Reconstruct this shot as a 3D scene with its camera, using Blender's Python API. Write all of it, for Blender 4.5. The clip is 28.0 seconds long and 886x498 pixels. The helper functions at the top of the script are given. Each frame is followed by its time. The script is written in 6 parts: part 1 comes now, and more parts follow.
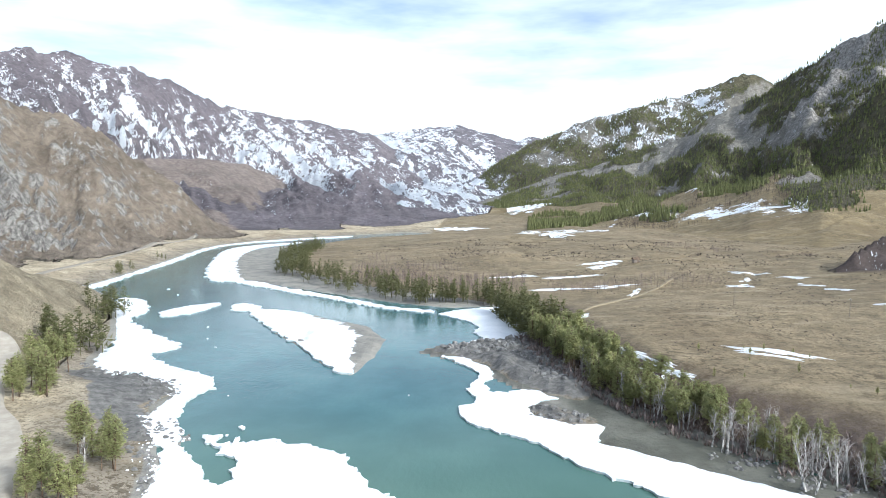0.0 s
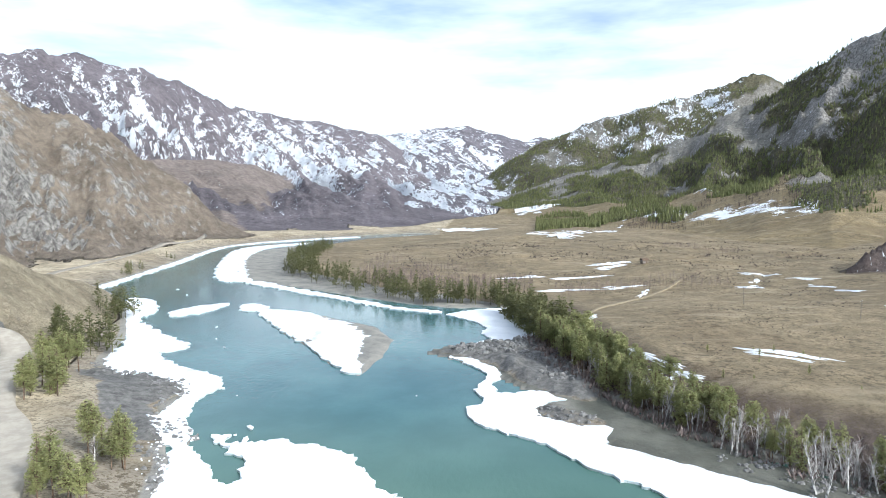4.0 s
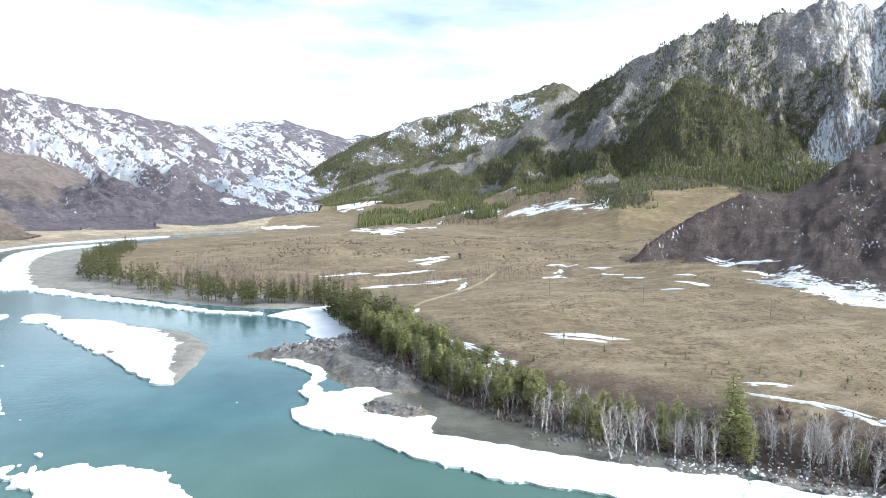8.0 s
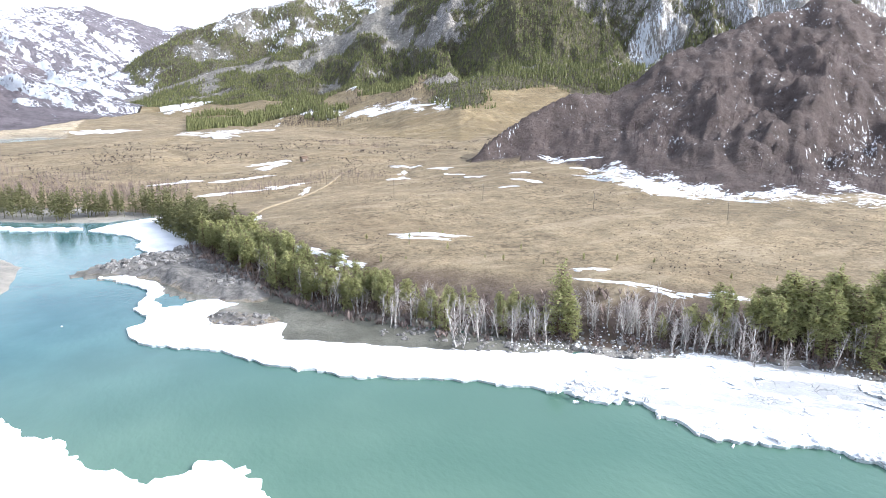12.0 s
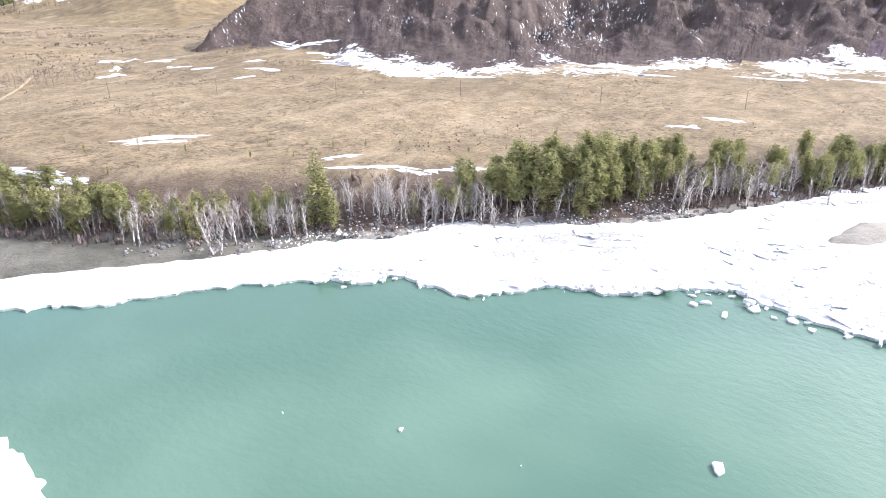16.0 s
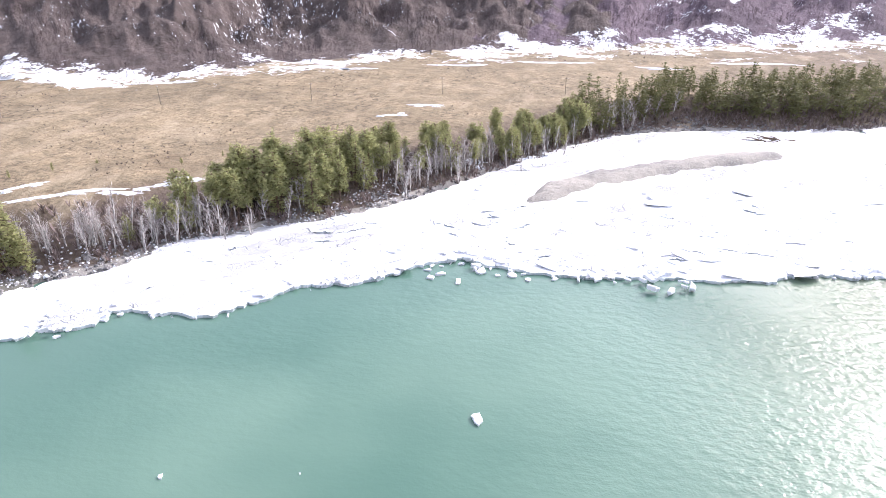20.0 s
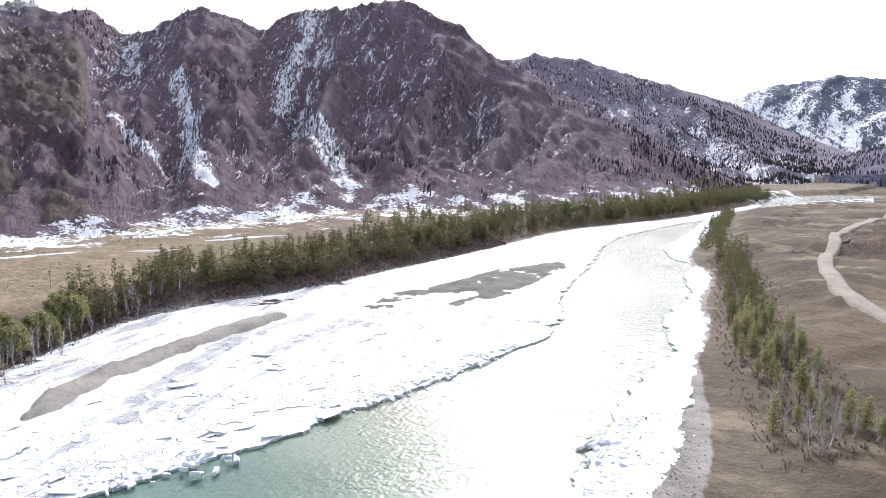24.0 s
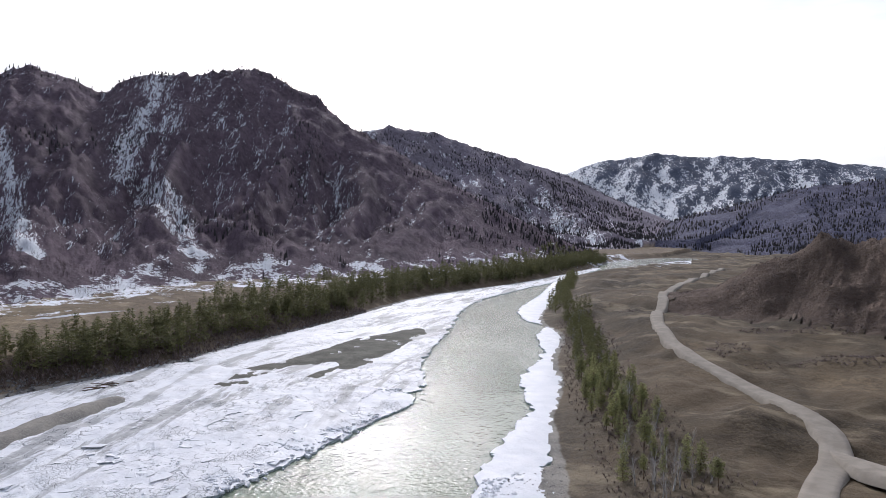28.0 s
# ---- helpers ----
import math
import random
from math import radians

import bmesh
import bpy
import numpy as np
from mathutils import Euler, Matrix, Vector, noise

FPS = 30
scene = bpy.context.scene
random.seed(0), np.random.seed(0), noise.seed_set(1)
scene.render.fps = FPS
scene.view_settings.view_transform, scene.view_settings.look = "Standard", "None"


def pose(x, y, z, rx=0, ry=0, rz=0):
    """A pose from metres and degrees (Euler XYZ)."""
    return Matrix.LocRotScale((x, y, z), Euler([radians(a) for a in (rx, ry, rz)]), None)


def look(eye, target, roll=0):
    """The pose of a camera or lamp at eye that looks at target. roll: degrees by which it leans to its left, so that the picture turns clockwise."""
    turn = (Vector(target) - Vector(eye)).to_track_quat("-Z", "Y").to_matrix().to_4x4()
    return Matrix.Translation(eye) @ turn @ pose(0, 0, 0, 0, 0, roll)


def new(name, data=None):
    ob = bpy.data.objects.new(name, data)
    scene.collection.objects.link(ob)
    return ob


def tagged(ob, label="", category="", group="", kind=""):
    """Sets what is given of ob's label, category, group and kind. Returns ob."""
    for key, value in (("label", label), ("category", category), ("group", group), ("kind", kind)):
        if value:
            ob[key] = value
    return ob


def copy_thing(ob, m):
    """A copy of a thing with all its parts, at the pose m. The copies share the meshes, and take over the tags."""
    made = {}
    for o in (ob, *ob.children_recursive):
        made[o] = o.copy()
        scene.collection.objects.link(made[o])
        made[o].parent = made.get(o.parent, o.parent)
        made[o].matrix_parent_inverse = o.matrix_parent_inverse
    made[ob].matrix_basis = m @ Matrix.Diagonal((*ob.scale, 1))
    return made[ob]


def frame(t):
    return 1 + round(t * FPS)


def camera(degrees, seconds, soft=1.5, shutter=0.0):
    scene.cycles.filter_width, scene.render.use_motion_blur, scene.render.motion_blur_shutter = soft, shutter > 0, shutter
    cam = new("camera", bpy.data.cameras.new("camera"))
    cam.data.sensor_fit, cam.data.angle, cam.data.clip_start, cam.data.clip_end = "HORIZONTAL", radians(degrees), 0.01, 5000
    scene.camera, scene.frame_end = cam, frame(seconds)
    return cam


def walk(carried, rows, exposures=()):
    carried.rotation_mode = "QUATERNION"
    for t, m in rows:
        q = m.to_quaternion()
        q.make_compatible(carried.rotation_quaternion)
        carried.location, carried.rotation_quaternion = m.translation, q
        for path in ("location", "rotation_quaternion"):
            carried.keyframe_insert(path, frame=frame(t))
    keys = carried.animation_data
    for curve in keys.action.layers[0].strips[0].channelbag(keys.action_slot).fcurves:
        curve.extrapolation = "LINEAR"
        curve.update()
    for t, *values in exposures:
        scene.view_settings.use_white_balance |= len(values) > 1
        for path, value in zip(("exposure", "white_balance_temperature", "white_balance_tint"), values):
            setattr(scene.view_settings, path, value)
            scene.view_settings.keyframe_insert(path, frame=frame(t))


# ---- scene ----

# ---------------------------------------------------------------- camera
EYE = 55.0
cam = camera(70.4, 28.0, soft=0.85)
PATH = [
    (0.0, 0.12, -4.80, -0.20),
    (0.5, 1.54, -4.79, -0.24),
    (1.0, 3.11, -4.74, -0.25),
    (1.5, 4.82, -4.71, -0.30),
    (2.0, 5.84, -4.71, -0.24),
    (2.5, 6.32, -4.68, -0.23),
    (4.5, -2.22, -4.76, -0.17),
    (5.0, -5.29, -4.84, -0.08),
    (5.5, -8.43, -4.89, 0.03),
    (6.0, -10.58, -4.94, -0.03),
    (6.5, -11.43, -4.97, -0.01),
    (7.0, -12.20, -5.01, -0.01),
    (7.5, -13.37, -5.02, 0.01),
    (8.0, -15.24, -5.03, 0.07),
    (8.5, -17.28, -5.02, 0.06),
    (9.0, -17.93, -5.34, 0.07),
    (9.5, -18.66, -7.58, 0.07),
    (10.0, -19.82, -9.71, 0.08),
    (10.5, -21.78, -9.71, 0.15),
    (11.0, -24.12, -9.72, 0.25),
    (11.5, -26.65, -10.50, 0.22),
    (12.0, -29.46, -13.87, 0.15),
    (12.5, -30.78, -13.88, 0.17),
    (14.5, -42.36, -23.71, 0.28),
    (15.0, -45.69, -23.74, 0.23),
    (15.5, -48.79, -23.76, 0.10),
    (16.0, -52.61, -23.81, -0.02),
    (16.5, -57.35, -23.86, -0.12),
    (17.0, -61.63, -23.89, -0.15),
    (17.5, -64.00, -23.94, -0.18),
    (18.0, -65.45, -24.00, -0.19),
    (18.5, -66.83, -24.05, -0.17),
    (19.0, -69.70, -24.07, -0.21),
    (19.5, -73.41, -24.06, -0.10),
    (20.0, -78.26, -24.05, 0.01),
    (20.5, -83.01, -24.05, 0.07),
    (22.5, -100.79, -23.81, 0.43),
    (23.0, -108.23, -23.70, 0.31),
    (23.5, -115.43, -21.57, 0.05),
    (24.0, -121.59, -8.20, 0.07),
    (24.5, -125.55, -4.59, -0.16),
    (25.0, -128.45, -3.21, -0.15),
    (25.5, -129.96, -0.61, -0.15),
    (26.0, -130.86, -0.56, -0.17),
    (26.5, -131.74, -0.50, -0.16),
    (27.0, -132.66, -0.44, -0.16),
    (27.5, -133.56, -0.38, -0.14),
    (28.0, -134.40, -2.05, -0.14),
]
walk(cam, [(t, pose(0, 0, EYE, 90 + pitch, 0, yaw) @ Matrix.Rotation(radians(roll), 4, "Z")) for t, yaw, pitch, roll in PATH],
     exposures=[(0, 0.42, 5650, 5), (9, 0.65, 5650, 6), (12, 1.0, 5750, 11), (15, 1.2, 6000, 16), (19, 1.2, 5950, 22), (22.5, 0.55, 6000, 19), (23.3, 0.5, 6000, 15), (24.5, 0.5, 5900, 17), (25.0, 0.28, 5850, 18), (25.6, -0.08, 5800, 17), (28, -0.55, 5850, 16)])

# ---------------------------------------------------------------- light
SUN_BEARING, SUN_ELEVATION = 129.0, 32.0
world = bpy.data.worlds.new("sky")
scene.world = world
world.use_nodes = True
wt = world.node_tree
wt.nodes.clear()
w_out = wt.nodes.new("ShaderNodeOutputWorld")
w_bg = wt.nodes.new("ShaderNodeBackground")
w_sky = wt.nodes.new("ShaderNodeTexSky")
w_sky.sky_type, w_sky.sun_disc = "NISHITA", False
w_sky.sun_elevation, w_sky.sun_rotation = radians(SUN_ELEVATION), radians(SUN_BEARING)
w_sky.air_density, w_sky.dust_density = 1.0, 3.5
w_co = wt.nodes.new("ShaderNodeTexCoord")
w_map = wt.nodes.new("ShaderNodeMapping")
w_map.inputs["Scale"].default_value = (1.0, 1.0, 4.5)
w_no = wt.nodes.new("ShaderNodeTexNoise")
w_no.inputs["Scale"].default_value = 1.6
w_no.inputs["Detail"].default_value = 6
w_no.inputs["Roughness"].default_value = 0.55
w_ramp = wt.nodes.new("ShaderNodeMapRange")
w_ramp.inputs["To Min"].default_value = 0.12
w_ramp.inputs["From Min"].default_value, w_ramp.inputs["From Max"].default_value = 0.42, 0.72
w_mix = wt.nodes.new("ShaderNodeMix")
w_mix.data_type = "RGBA"
wt.links.new(w_co.outputs["Generated"], w_map.inputs["Vector"])
wt.links.new(w_map.outputs["Vector"], w_no.inputs["Vector"])
wt.links.new(w_no.outputs["Fac"], w_ramp.inputs["Value"])
wt.links.new(w_ramp.outputs["Result"], w_mix.inputs["Factor"])
w_bw = wt.nodes.new("ShaderNodeRGBToBW")
w_glow = wt.nodes.new("ShaderNodeMath")
w_glow.operation = "MULTIPLY_ADD"
w_glow.inputs[1].default_value, w_glow.inputs[2].default_value = 1.3, 5.0
wt.links.new(w_sky.outputs["Color"], w_bw.inputs["Color"])
wt.links.new(w_bw.outputs["Val"], w_glow.inputs[0])
wt.links.new(w_glow.outputs["Value"], w_mix.inputs["B"])
wt.links.new(w_sky.outputs["Color"], w_mix.inputs["A"])
wt.links.new(w_mix.outputs["Result"], w_bg.inputs["Color"])
w_bg.inputs["Strength"].default_value = 0.15
wt.links.new(w_bg.outputs["Background"], w_out.inputs["Surface"])

sun = new("sun", bpy.data.lights.new("sun", "SUN"))
sun.data.energy, sun.data.angle, sun.data.color = 2.7, radians(2.0), (1.0, 0.95, 0.87)
sb, se = radians(SUN_BEARING), radians(SUN_ELEVATION)
sun.matrix_world = look((math.sin(sb) * math.cos(se) * 100, math.cos(sb) * math.cos(se) * 100, math.sin(se) * 100), (0, 0, 0))


# ---------------------------------------------------------------- helpers
def rng_hash(ix, iy, seed):
    h = (ix.astype(np.int64) * 374761393 + iy.astype(np.int64) * 668265263 + seed * 974711) & 0xFFFFFFFF
    h = ((h ^ (h >> 13)) * 1274126177) & 0xFFFFFFFF
    return (h ^ (h >> 16)) & 0xFFFF


def perlin(x, y, seed=0):
    """Gradient noise, about -0.7 to 0.7."""
    x, y = np.broadcast_arrays(np.asarray(x, float), np.asarray(y, float))
    x0, y0 = np.floor(x), np.floor(y)
    fx, fy = x - x0, y - y0
    u, v = fx * fx * fx * (fx * (fx * 6 - 15) + 10), fy * fy * fy * (fy * (fy * 6 - 15) + 10)

    def corner(dx, dy):
        a = rng_hash(x0 + dx, y0 + dy, seed) * (2 * np.pi / 65536)
        return np.cos(a) * (fx - dx) + np.sin(a) * (fy - dy)
    lo = corner(0, 0) * (1 - u) + corner(1, 0) * u
    hi = corner(0, 1) * (1 - u) + corner(1, 1) * u
    return lo * (1 - v) + hi * v


def fbm(x, y, size, octaves, seed=0, gain=0.5):
    out, amp = 0.0, 1.0
    for i in range(octaves):
        out = out + amp * perlin(x / size + 17.3 * i, y / size - 9.1 * i, seed + i)
        size, amp = size / 2.03, amp * gain
    return out


def ridged(x, y, size, octaves, seed=0):
    out, amp = 0.0, 0.5
    for i in range(octaves):
        out = out + amp * (1 - np.abs(perlin(x / size + 5.7 * i, y / size + 3.1 * i, seed + i)) * 2.2)
        size, amp = size / 2.1, amp * 0.5
    return out


def smooth(a, b, x):
    t = np.clip((x - a) / (b - a), 0, 1)
    return t * t * (3 - 2 * t)


def signed_distance(x, y, poly):
    """Distance to a closed outline, negative inside."""
    best = np.full(x.shape, 1e12)
    inside = np.zeros(x.shape, bool)
    n = len(poly)
    for i in range(n):
        (ax, ay), (bx, by) = poly[i], poly[(i + 1) % n]
        ex, ey = bx - ax, by - ay
        t = np.clip(((x - ax) * ex + (y - ay) * ey) / (ex * ex + ey * ey + 1e-9), 0, 1)
        best = np.minimum(best, (x - ax - t * ex) ** 2 + (y - ay - t * ey) ** 2)
        if ay != by:
            inside ^= ((ay > y) != (by > y)) & (x < ex * (y - ay) / (by - ay) + ax)
    return np.where(inside, -1, 1) * np.sqrt(best)


def curve_line(points, step, closed=False, jitter=0.0, seed=0):
    """A smooth line through the control points, cut into even steps and roughened."""
    p = np.array(points, float)
    n = len(p)
    out = []
    for i in range(n if closed else n - 1):
        a, b = p[i], p[(i + 1) % n]
        p0 = p[(i - 1) % n] if closed or i > 0 else 2 * a - b
        p3 = p[(i + 2) % n] if closed or i + 2 < n else 2 * b - a
        m = max(1, int(np.linalg.norm(b - a) / step))
        for k in range(m):
            t = k / m
            out.append(0.5 * (2 * a + (b - p0) * t + (2 * p0 - 5 * a + 4 * b - p3) * t * t + (3 * a - p0 - 3 * b + p3) * t ** 3))
    if not closed:
        out.append(p[-1])
    out = np.array(out)
    if jitter:
        q = out.copy()
        out[:, 0] += jitter * fbm(q[:, 0], q[:, 1], 7.0, 4, seed + 3, 0.75)
        out[:, 1] += jitter * fbm(q[:, 0], q[:, 1], 7.0, 4, seed + 11, 0.75)
    return out


def mesh_object(name, verts, faces, material, parent=None, label="", smooth_faces=True):
    me = bpy.data.meshes.new(name)
    me.from_pydata([tuple(v) for v in verts], [], [tuple(f) for f in faces])
    if material:
        me.materials.append(material)
    if smooth_faces:
        me.polygons.foreach_set("use_smooth", np.ones(len(me.polygons), bool))
    me.update()
    ob = new(name, me)
    if parent:
        ob.parent = parent
    if label:
        ob["label"] = label
    return ob


def part(name, bm, material, parent=None, label=""):
    me = bpy.data.meshes.new(name)
    bm.to_mesh(me)
    bm.free()
    me.materials.append(material)
    ob = new(name, me)
    ob.parent = parent
    if label:
        ob["label"] = label
    return ob


# ---------------------------------------------------------------- materials
class Nodes:
    """Short hand for building a node material."""

    def __init__(self, name, rough=0.8):
        self.mat = bpy.data.materials.new(name)
        self.mat.use_nodes = True
        self.t = self.mat.node_tree
        self.bsdf = self.t.nodes["Principled BSDF"]
        self.bsdf.inputs["Roughness"].default_value = rough
        self.bsdf.inputs["Specular IOR Level"].default_value = 0.25
        self.pos = self.t.nodes.new("ShaderNodeNewGeometry").outputs["Position"]

    def link(self, a, b):
        self.t.links.new(a, b)

    def put(self, socket, value):
        if isinstance(value, bpy.types.NodeSocket):
            self.link(value, socket)
        else:
            socket.default_value = value

    def noise(self, scale, detail=4, rough=0.55, stretch=None, vec=None, kind="FBM"):
        n = self.t.nodes.new("ShaderNodeTexNoise")
        n.noise_type = kind
        n.inputs["Scale"].default_value, n.inputs["Detail"].default_value, n.inputs["Roughness"].default_value = scale, detail, rough
        v = vec or self.pos
        if stretch:
            m = self.t.nodes.new("ShaderNodeMapping")
            m.inputs["Scale"].default_value = stretch
            self.link(v, m.inputs["Vector"])
            v = m.outputs["Vector"]
        self.link(v, n.inputs["Vector"])
        return n.outputs["Fac"]

    def flowing(self, angle, long, wide=1.0):
        """Places turned and drawn out along an angle, for marks that follow a current."""
        m = self.t.nodes.new("ShaderNodeMapping")
        m.vector_type = "TEXTURE"
        m.inputs["Rotation"].default_value = (0, 0, radians(angle))
        m.inputs["Scale"].default_value = (long, wide, 1)
        self.link(self.pos, m.inputs["Vector"])
        return m.outputs["Vector"]

    def cracks(self, scale, width, warp=1.5):
        """Thin lines between uneven plates: 1 on the line."""
        a = self.t.nodes.new("ShaderNodeTexNoise")
        a.inputs["Scale"].default_value, a.inputs["Detail"].default_value = 0.35, 4
        self.link(self.pos, a.inputs["Vector"])
        w = self.t.nodes.new("ShaderNodeVectorMath")
        w.operation = "MULTIPLY_ADD"
        w.inputs[1].default_value = (warp * 3, warp * 3, 0)
        self.link(a.outputs["Color"], w.inputs[0])
        self.link(self.pos, w.inputs[2])
        n = self.t.nodes.new("ShaderNodeTexVoronoi")
        n.feature = "DISTANCE_TO_EDGE"
        n.inputs["Scale"].default_value = scale
        self.link(w.outputs[0], n.inputs["Vector"])
        return self.ramp(n.outputs["Distance"], 0.0, width, 1.0, 0.0)

    def voronoi(self, scale, out="Distance", feature="F1"):
        n = self.t.nodes.new("ShaderNodeTexVoronoi")
        n.feature = feature
        n.inputs["Scale"].default_value = scale
        self.link(self.pos, n.inputs["Vector"])
        return n.outputs[out]

    def math(self, op, a, b=0.0, c=0.0, clamp=False):
        n = self.t.nodes.new("ShaderNodeMath")
        n.operation, n.use_clamp = op, clamp
        for s, v in zip(n.inputs, (a, b, c)):
            self.put(s, v)
        return n.outputs[0]

    def ramp(self, value, a, b, lo=0.0, hi=1.0):
        n = self.t.nodes.new("ShaderNodeMapRange")
        n.interpolation_type = "SMOOTHSTEP"
        for s, v in zip(n.inputs, (value, a, b, lo, hi)):
            self.put(s, v)
        return n.outputs[0]

    def mix(self, fac, a, b, kind="MIX"):
        n = self.t.nodes.new("ShaderNodeMix")
        n.data_type, n.blend_type = "RGBA", kind
        self.put(n.inputs["Factor"], fac)
        for s, v in ((n.inputs["A"], a), (n.inputs["B"], b)):
            self.put(s, (*v, 1) if isinstance(v, tuple) and len(v) == 3 else v)
        return n.outputs["Result"]

    def attr(self, name, out="Color"):
        n = self.t.nodes.new("ShaderNodeAttribute")
        n.attribute_name = name
        return n.outputs[out]

    def split(self, colour):
        n = self.t.nodes.new("ShaderNodeSeparateColor")
        self.link(colour, n.inputs[0])
        return n.outputs

    def random(self):
        return self.t.nodes.new("ShaderNodeObjectInfo").outputs["Random"]

    def island(self):
        return self.t.nodes.new("ShaderNodeNewGeometry").outputs["Random Per Island"]

    def bump(self, height, strength, distance, below=None):
        n = self.t.nodes.new("ShaderNodeBump")
        n.inputs["Strength"].default_value, n.inputs["Distance"].default_value = strength, distance
        self.link(height, n.inputs["Height"])
        if below:
            self.link(below, n.inputs["Normal"])
        return n.outputs["Normal"]

    def done(self, colour, normal=None, rough=None):
        self.put(self.bsdf.inputs["Base Color"], (*colour, 1) if isinstance(colour, tuple) else colour)
        if normal:
            self.link(normal, self.bsdf.inputs["Normal"])
        if rough is not None:
            self.put(self.bsdf.inputs["Roughness"], rough)
        return self.mat


def ground_material():
    n = Nodes("ground", 0.92)
    tone, cover, extra = n.attr("tone"), n.split(n.attr("cover")), n.split(n.attr("extra"))
    snow, rock, gravel, tuft = cover[0], cover[1], cover[2], extra[0]
    wet = n.attr("cover", "Alpha")
    n1, n2, n3, n4 = n.noise(0.012, 5), n.noise(0.11, 6, 0.65), n.noise(0.9, 5, 0.65), n.noise(5.0, 3)
    shade = n.math("MULTIPLY", n.ramp(n1, 0.3, 0.7, 0.82, 1.18), n.ramp(n2, 0.25, 0.75, 0.7, 1.3))
    shade = n.math("MULTIPLY", shade, n.ramp(n3, 0.25, 0.75, 0.86, 1.14))
    grain, crag_w = n.attr("grain", "Vector"), extra[1]
    rib = n.noise(4.0, 7, 0.62, None, grain, "RIDGED_MULTIFRACTAL")
    shade = n.math("MULTIPLY", shade, n.math("ADD", 1.0, n.math("MULTIPLY", crag_w, n.ramp(rib, 0.2, 1.2, -0.3, 0.28))))
    col = n.mix(1.0, tone, n.mix(1.0, (1.0, 1.0, 1.0), shade, "MULTIPLY"), "MULTIPLY")
    spots = n.math("MULTIPLY", n.ramp(n.noise(0.42, 5, 0.75), 0.51, 0.57), tuft)
    patchy = n.ramp(n.noise(0.03, 4, 0.6), 0.38, 0.62, 0.25, 1.0)
    col = n.mix(n.math("MULTIPLY", n.math("MULTIPLY", spots, patchy), 0.8), col, (0.075, 0.057, 0.033))
    clods = n.math("MULTIPLY", n.ramp(n.noise(1.3, 4, 0.65), 0.53, 0.60), tuft)
    col = n.mix(n.math("MULTIPLY", clods, 0.7), col, (0.10, 0.078, 0.045))
    bare = n.math("MULTIPLY", n.ramp(n.noise(0.016, 6, 0.65), 0.54, 0.62), tuft)
    col = n.mix(n.math("MULTIPLY", bare, 0.4), col, (0.14, 0.102, 0.06))
    pale = n.math("MULTIPLY", n.ramp(n.noise(0.07, 5, 0.6, (0.5, 1.3, 1)), 0.52, 0.68), tuft)
    col = n.mix(n.math("MULTIPLY", pale, 0.5), col, (0.325, 0.267, 0.178))
    rough_n = n.noise(0.05, 8, 0.72)
    rk = n.ramp(n.math("ADD", rock, n.math("MULTIPLY", n.math("SUBTRACT", rough_n, 0.5), 1.6)), 0.42, 0.62)
    rcol = n.mix(n.ramp(n.noise(0.22, 7, 0.7, (1, 1, 0.5)), 0.35, 0.65), (0.165, 0.15, 0.138), (0.46, 0.43, 0.39))
    rcol = n.mix(n.math("MULTIPLY", wet, 0.8), rcol, n.mix(n.ramp(n.noise(0.5, 6, 0.7), 0.35, 0.65), (0.055, 0.053, 0.05), (0.15, 0.145, 0.135)))
    col = n.mix(rk, col, rcol)
    peb = n.voronoi(2.2)
    gcol = n.mix(n.ramp(peb, 0.1, 0.6), (0.29, 0.277, 0.25), (0.18, 0.171, 0.154))
    gcol = n.mix(n.ramp(n2, 0.35, 0.65), gcol, (0.30, 0.28, 0.24))
    gcol = n.mix(wet, gcol, n.mix(n.ramp(n.noise(0.09, 6, 0.65), 0.35, 0.65), (0.095, 0.094, 0.075), (0.15, 0.146, 0.12)))
    gv = n.ramp(n.math("ADD", gravel, n.math("MULTIPLY", n.math("SUBTRACT", n2, 0.5), 0.7)), 0.42, 0.58)
    col = n.mix(gv, col, gcol)
    sfine = n.math("ADD", n.math("MULTIPLY", n.math("SUBTRACT", n.noise(0.03, 10, 0.72, (1, 1, 0.32)), 0.5), 2.1),
                   n.math("MULTIPLY", n.math("SUBTRACT", n.noise(0.35, 5, 0.65), 0.5), 0.9))
    streak = n.math("ADD", n.math("MULTIPLY", n.math("SUBTRACT", n.noise(15.0, 8, 0.75, None, grain), 0.5), 1.7),
                    n.math("MULTIPLY", n.math("SUBTRACT", n.noise(62.0, 4, 0.75, None, grain), 0.5), 2.2))
    sfine = n.math("ADD", n.math("MULTIPLY", sfine, n.math("SUBTRACT", 1.0, extra[2])), n.math("MULTIPLY", streak, extra[2]))
    sn = n.ramp(n.math("ADD", snow, sfine), 0.47, 0.58)
    col = n.mix(sn, col, (0.80, 0.82, 0.85))
    nb = n.bump(n2, 0.4, 1.6)
    nb = n.bump(n3, 0.22, 0.3, nb)
    nb = n.bump(n.math("MULTIPLY", rough_n, n.math("ADD", 0.12, n.math("MULTIPLY", crag_w, 0.88))), 1.0, 16.0, nb)
    nb = n.bump(n.math("MULTIPLY", n.noise(0.3, 6, 0.7), extra[1]), 0.8, 2.2, nb)
    crag = n.noise(0.022, 7, 0.6, (1, 1, 0.55), None, "RIDGED_MULTIFRACTAL")
    nb = n.bump(n.math("MULTIPLY", crag, extra[1]), 0.9, 9.0, nb)
    fine_crag = n.noise(0.11, 5, 0.6, (1, 1, 0.6), None, "RIDGED_MULTIFRACTAL")
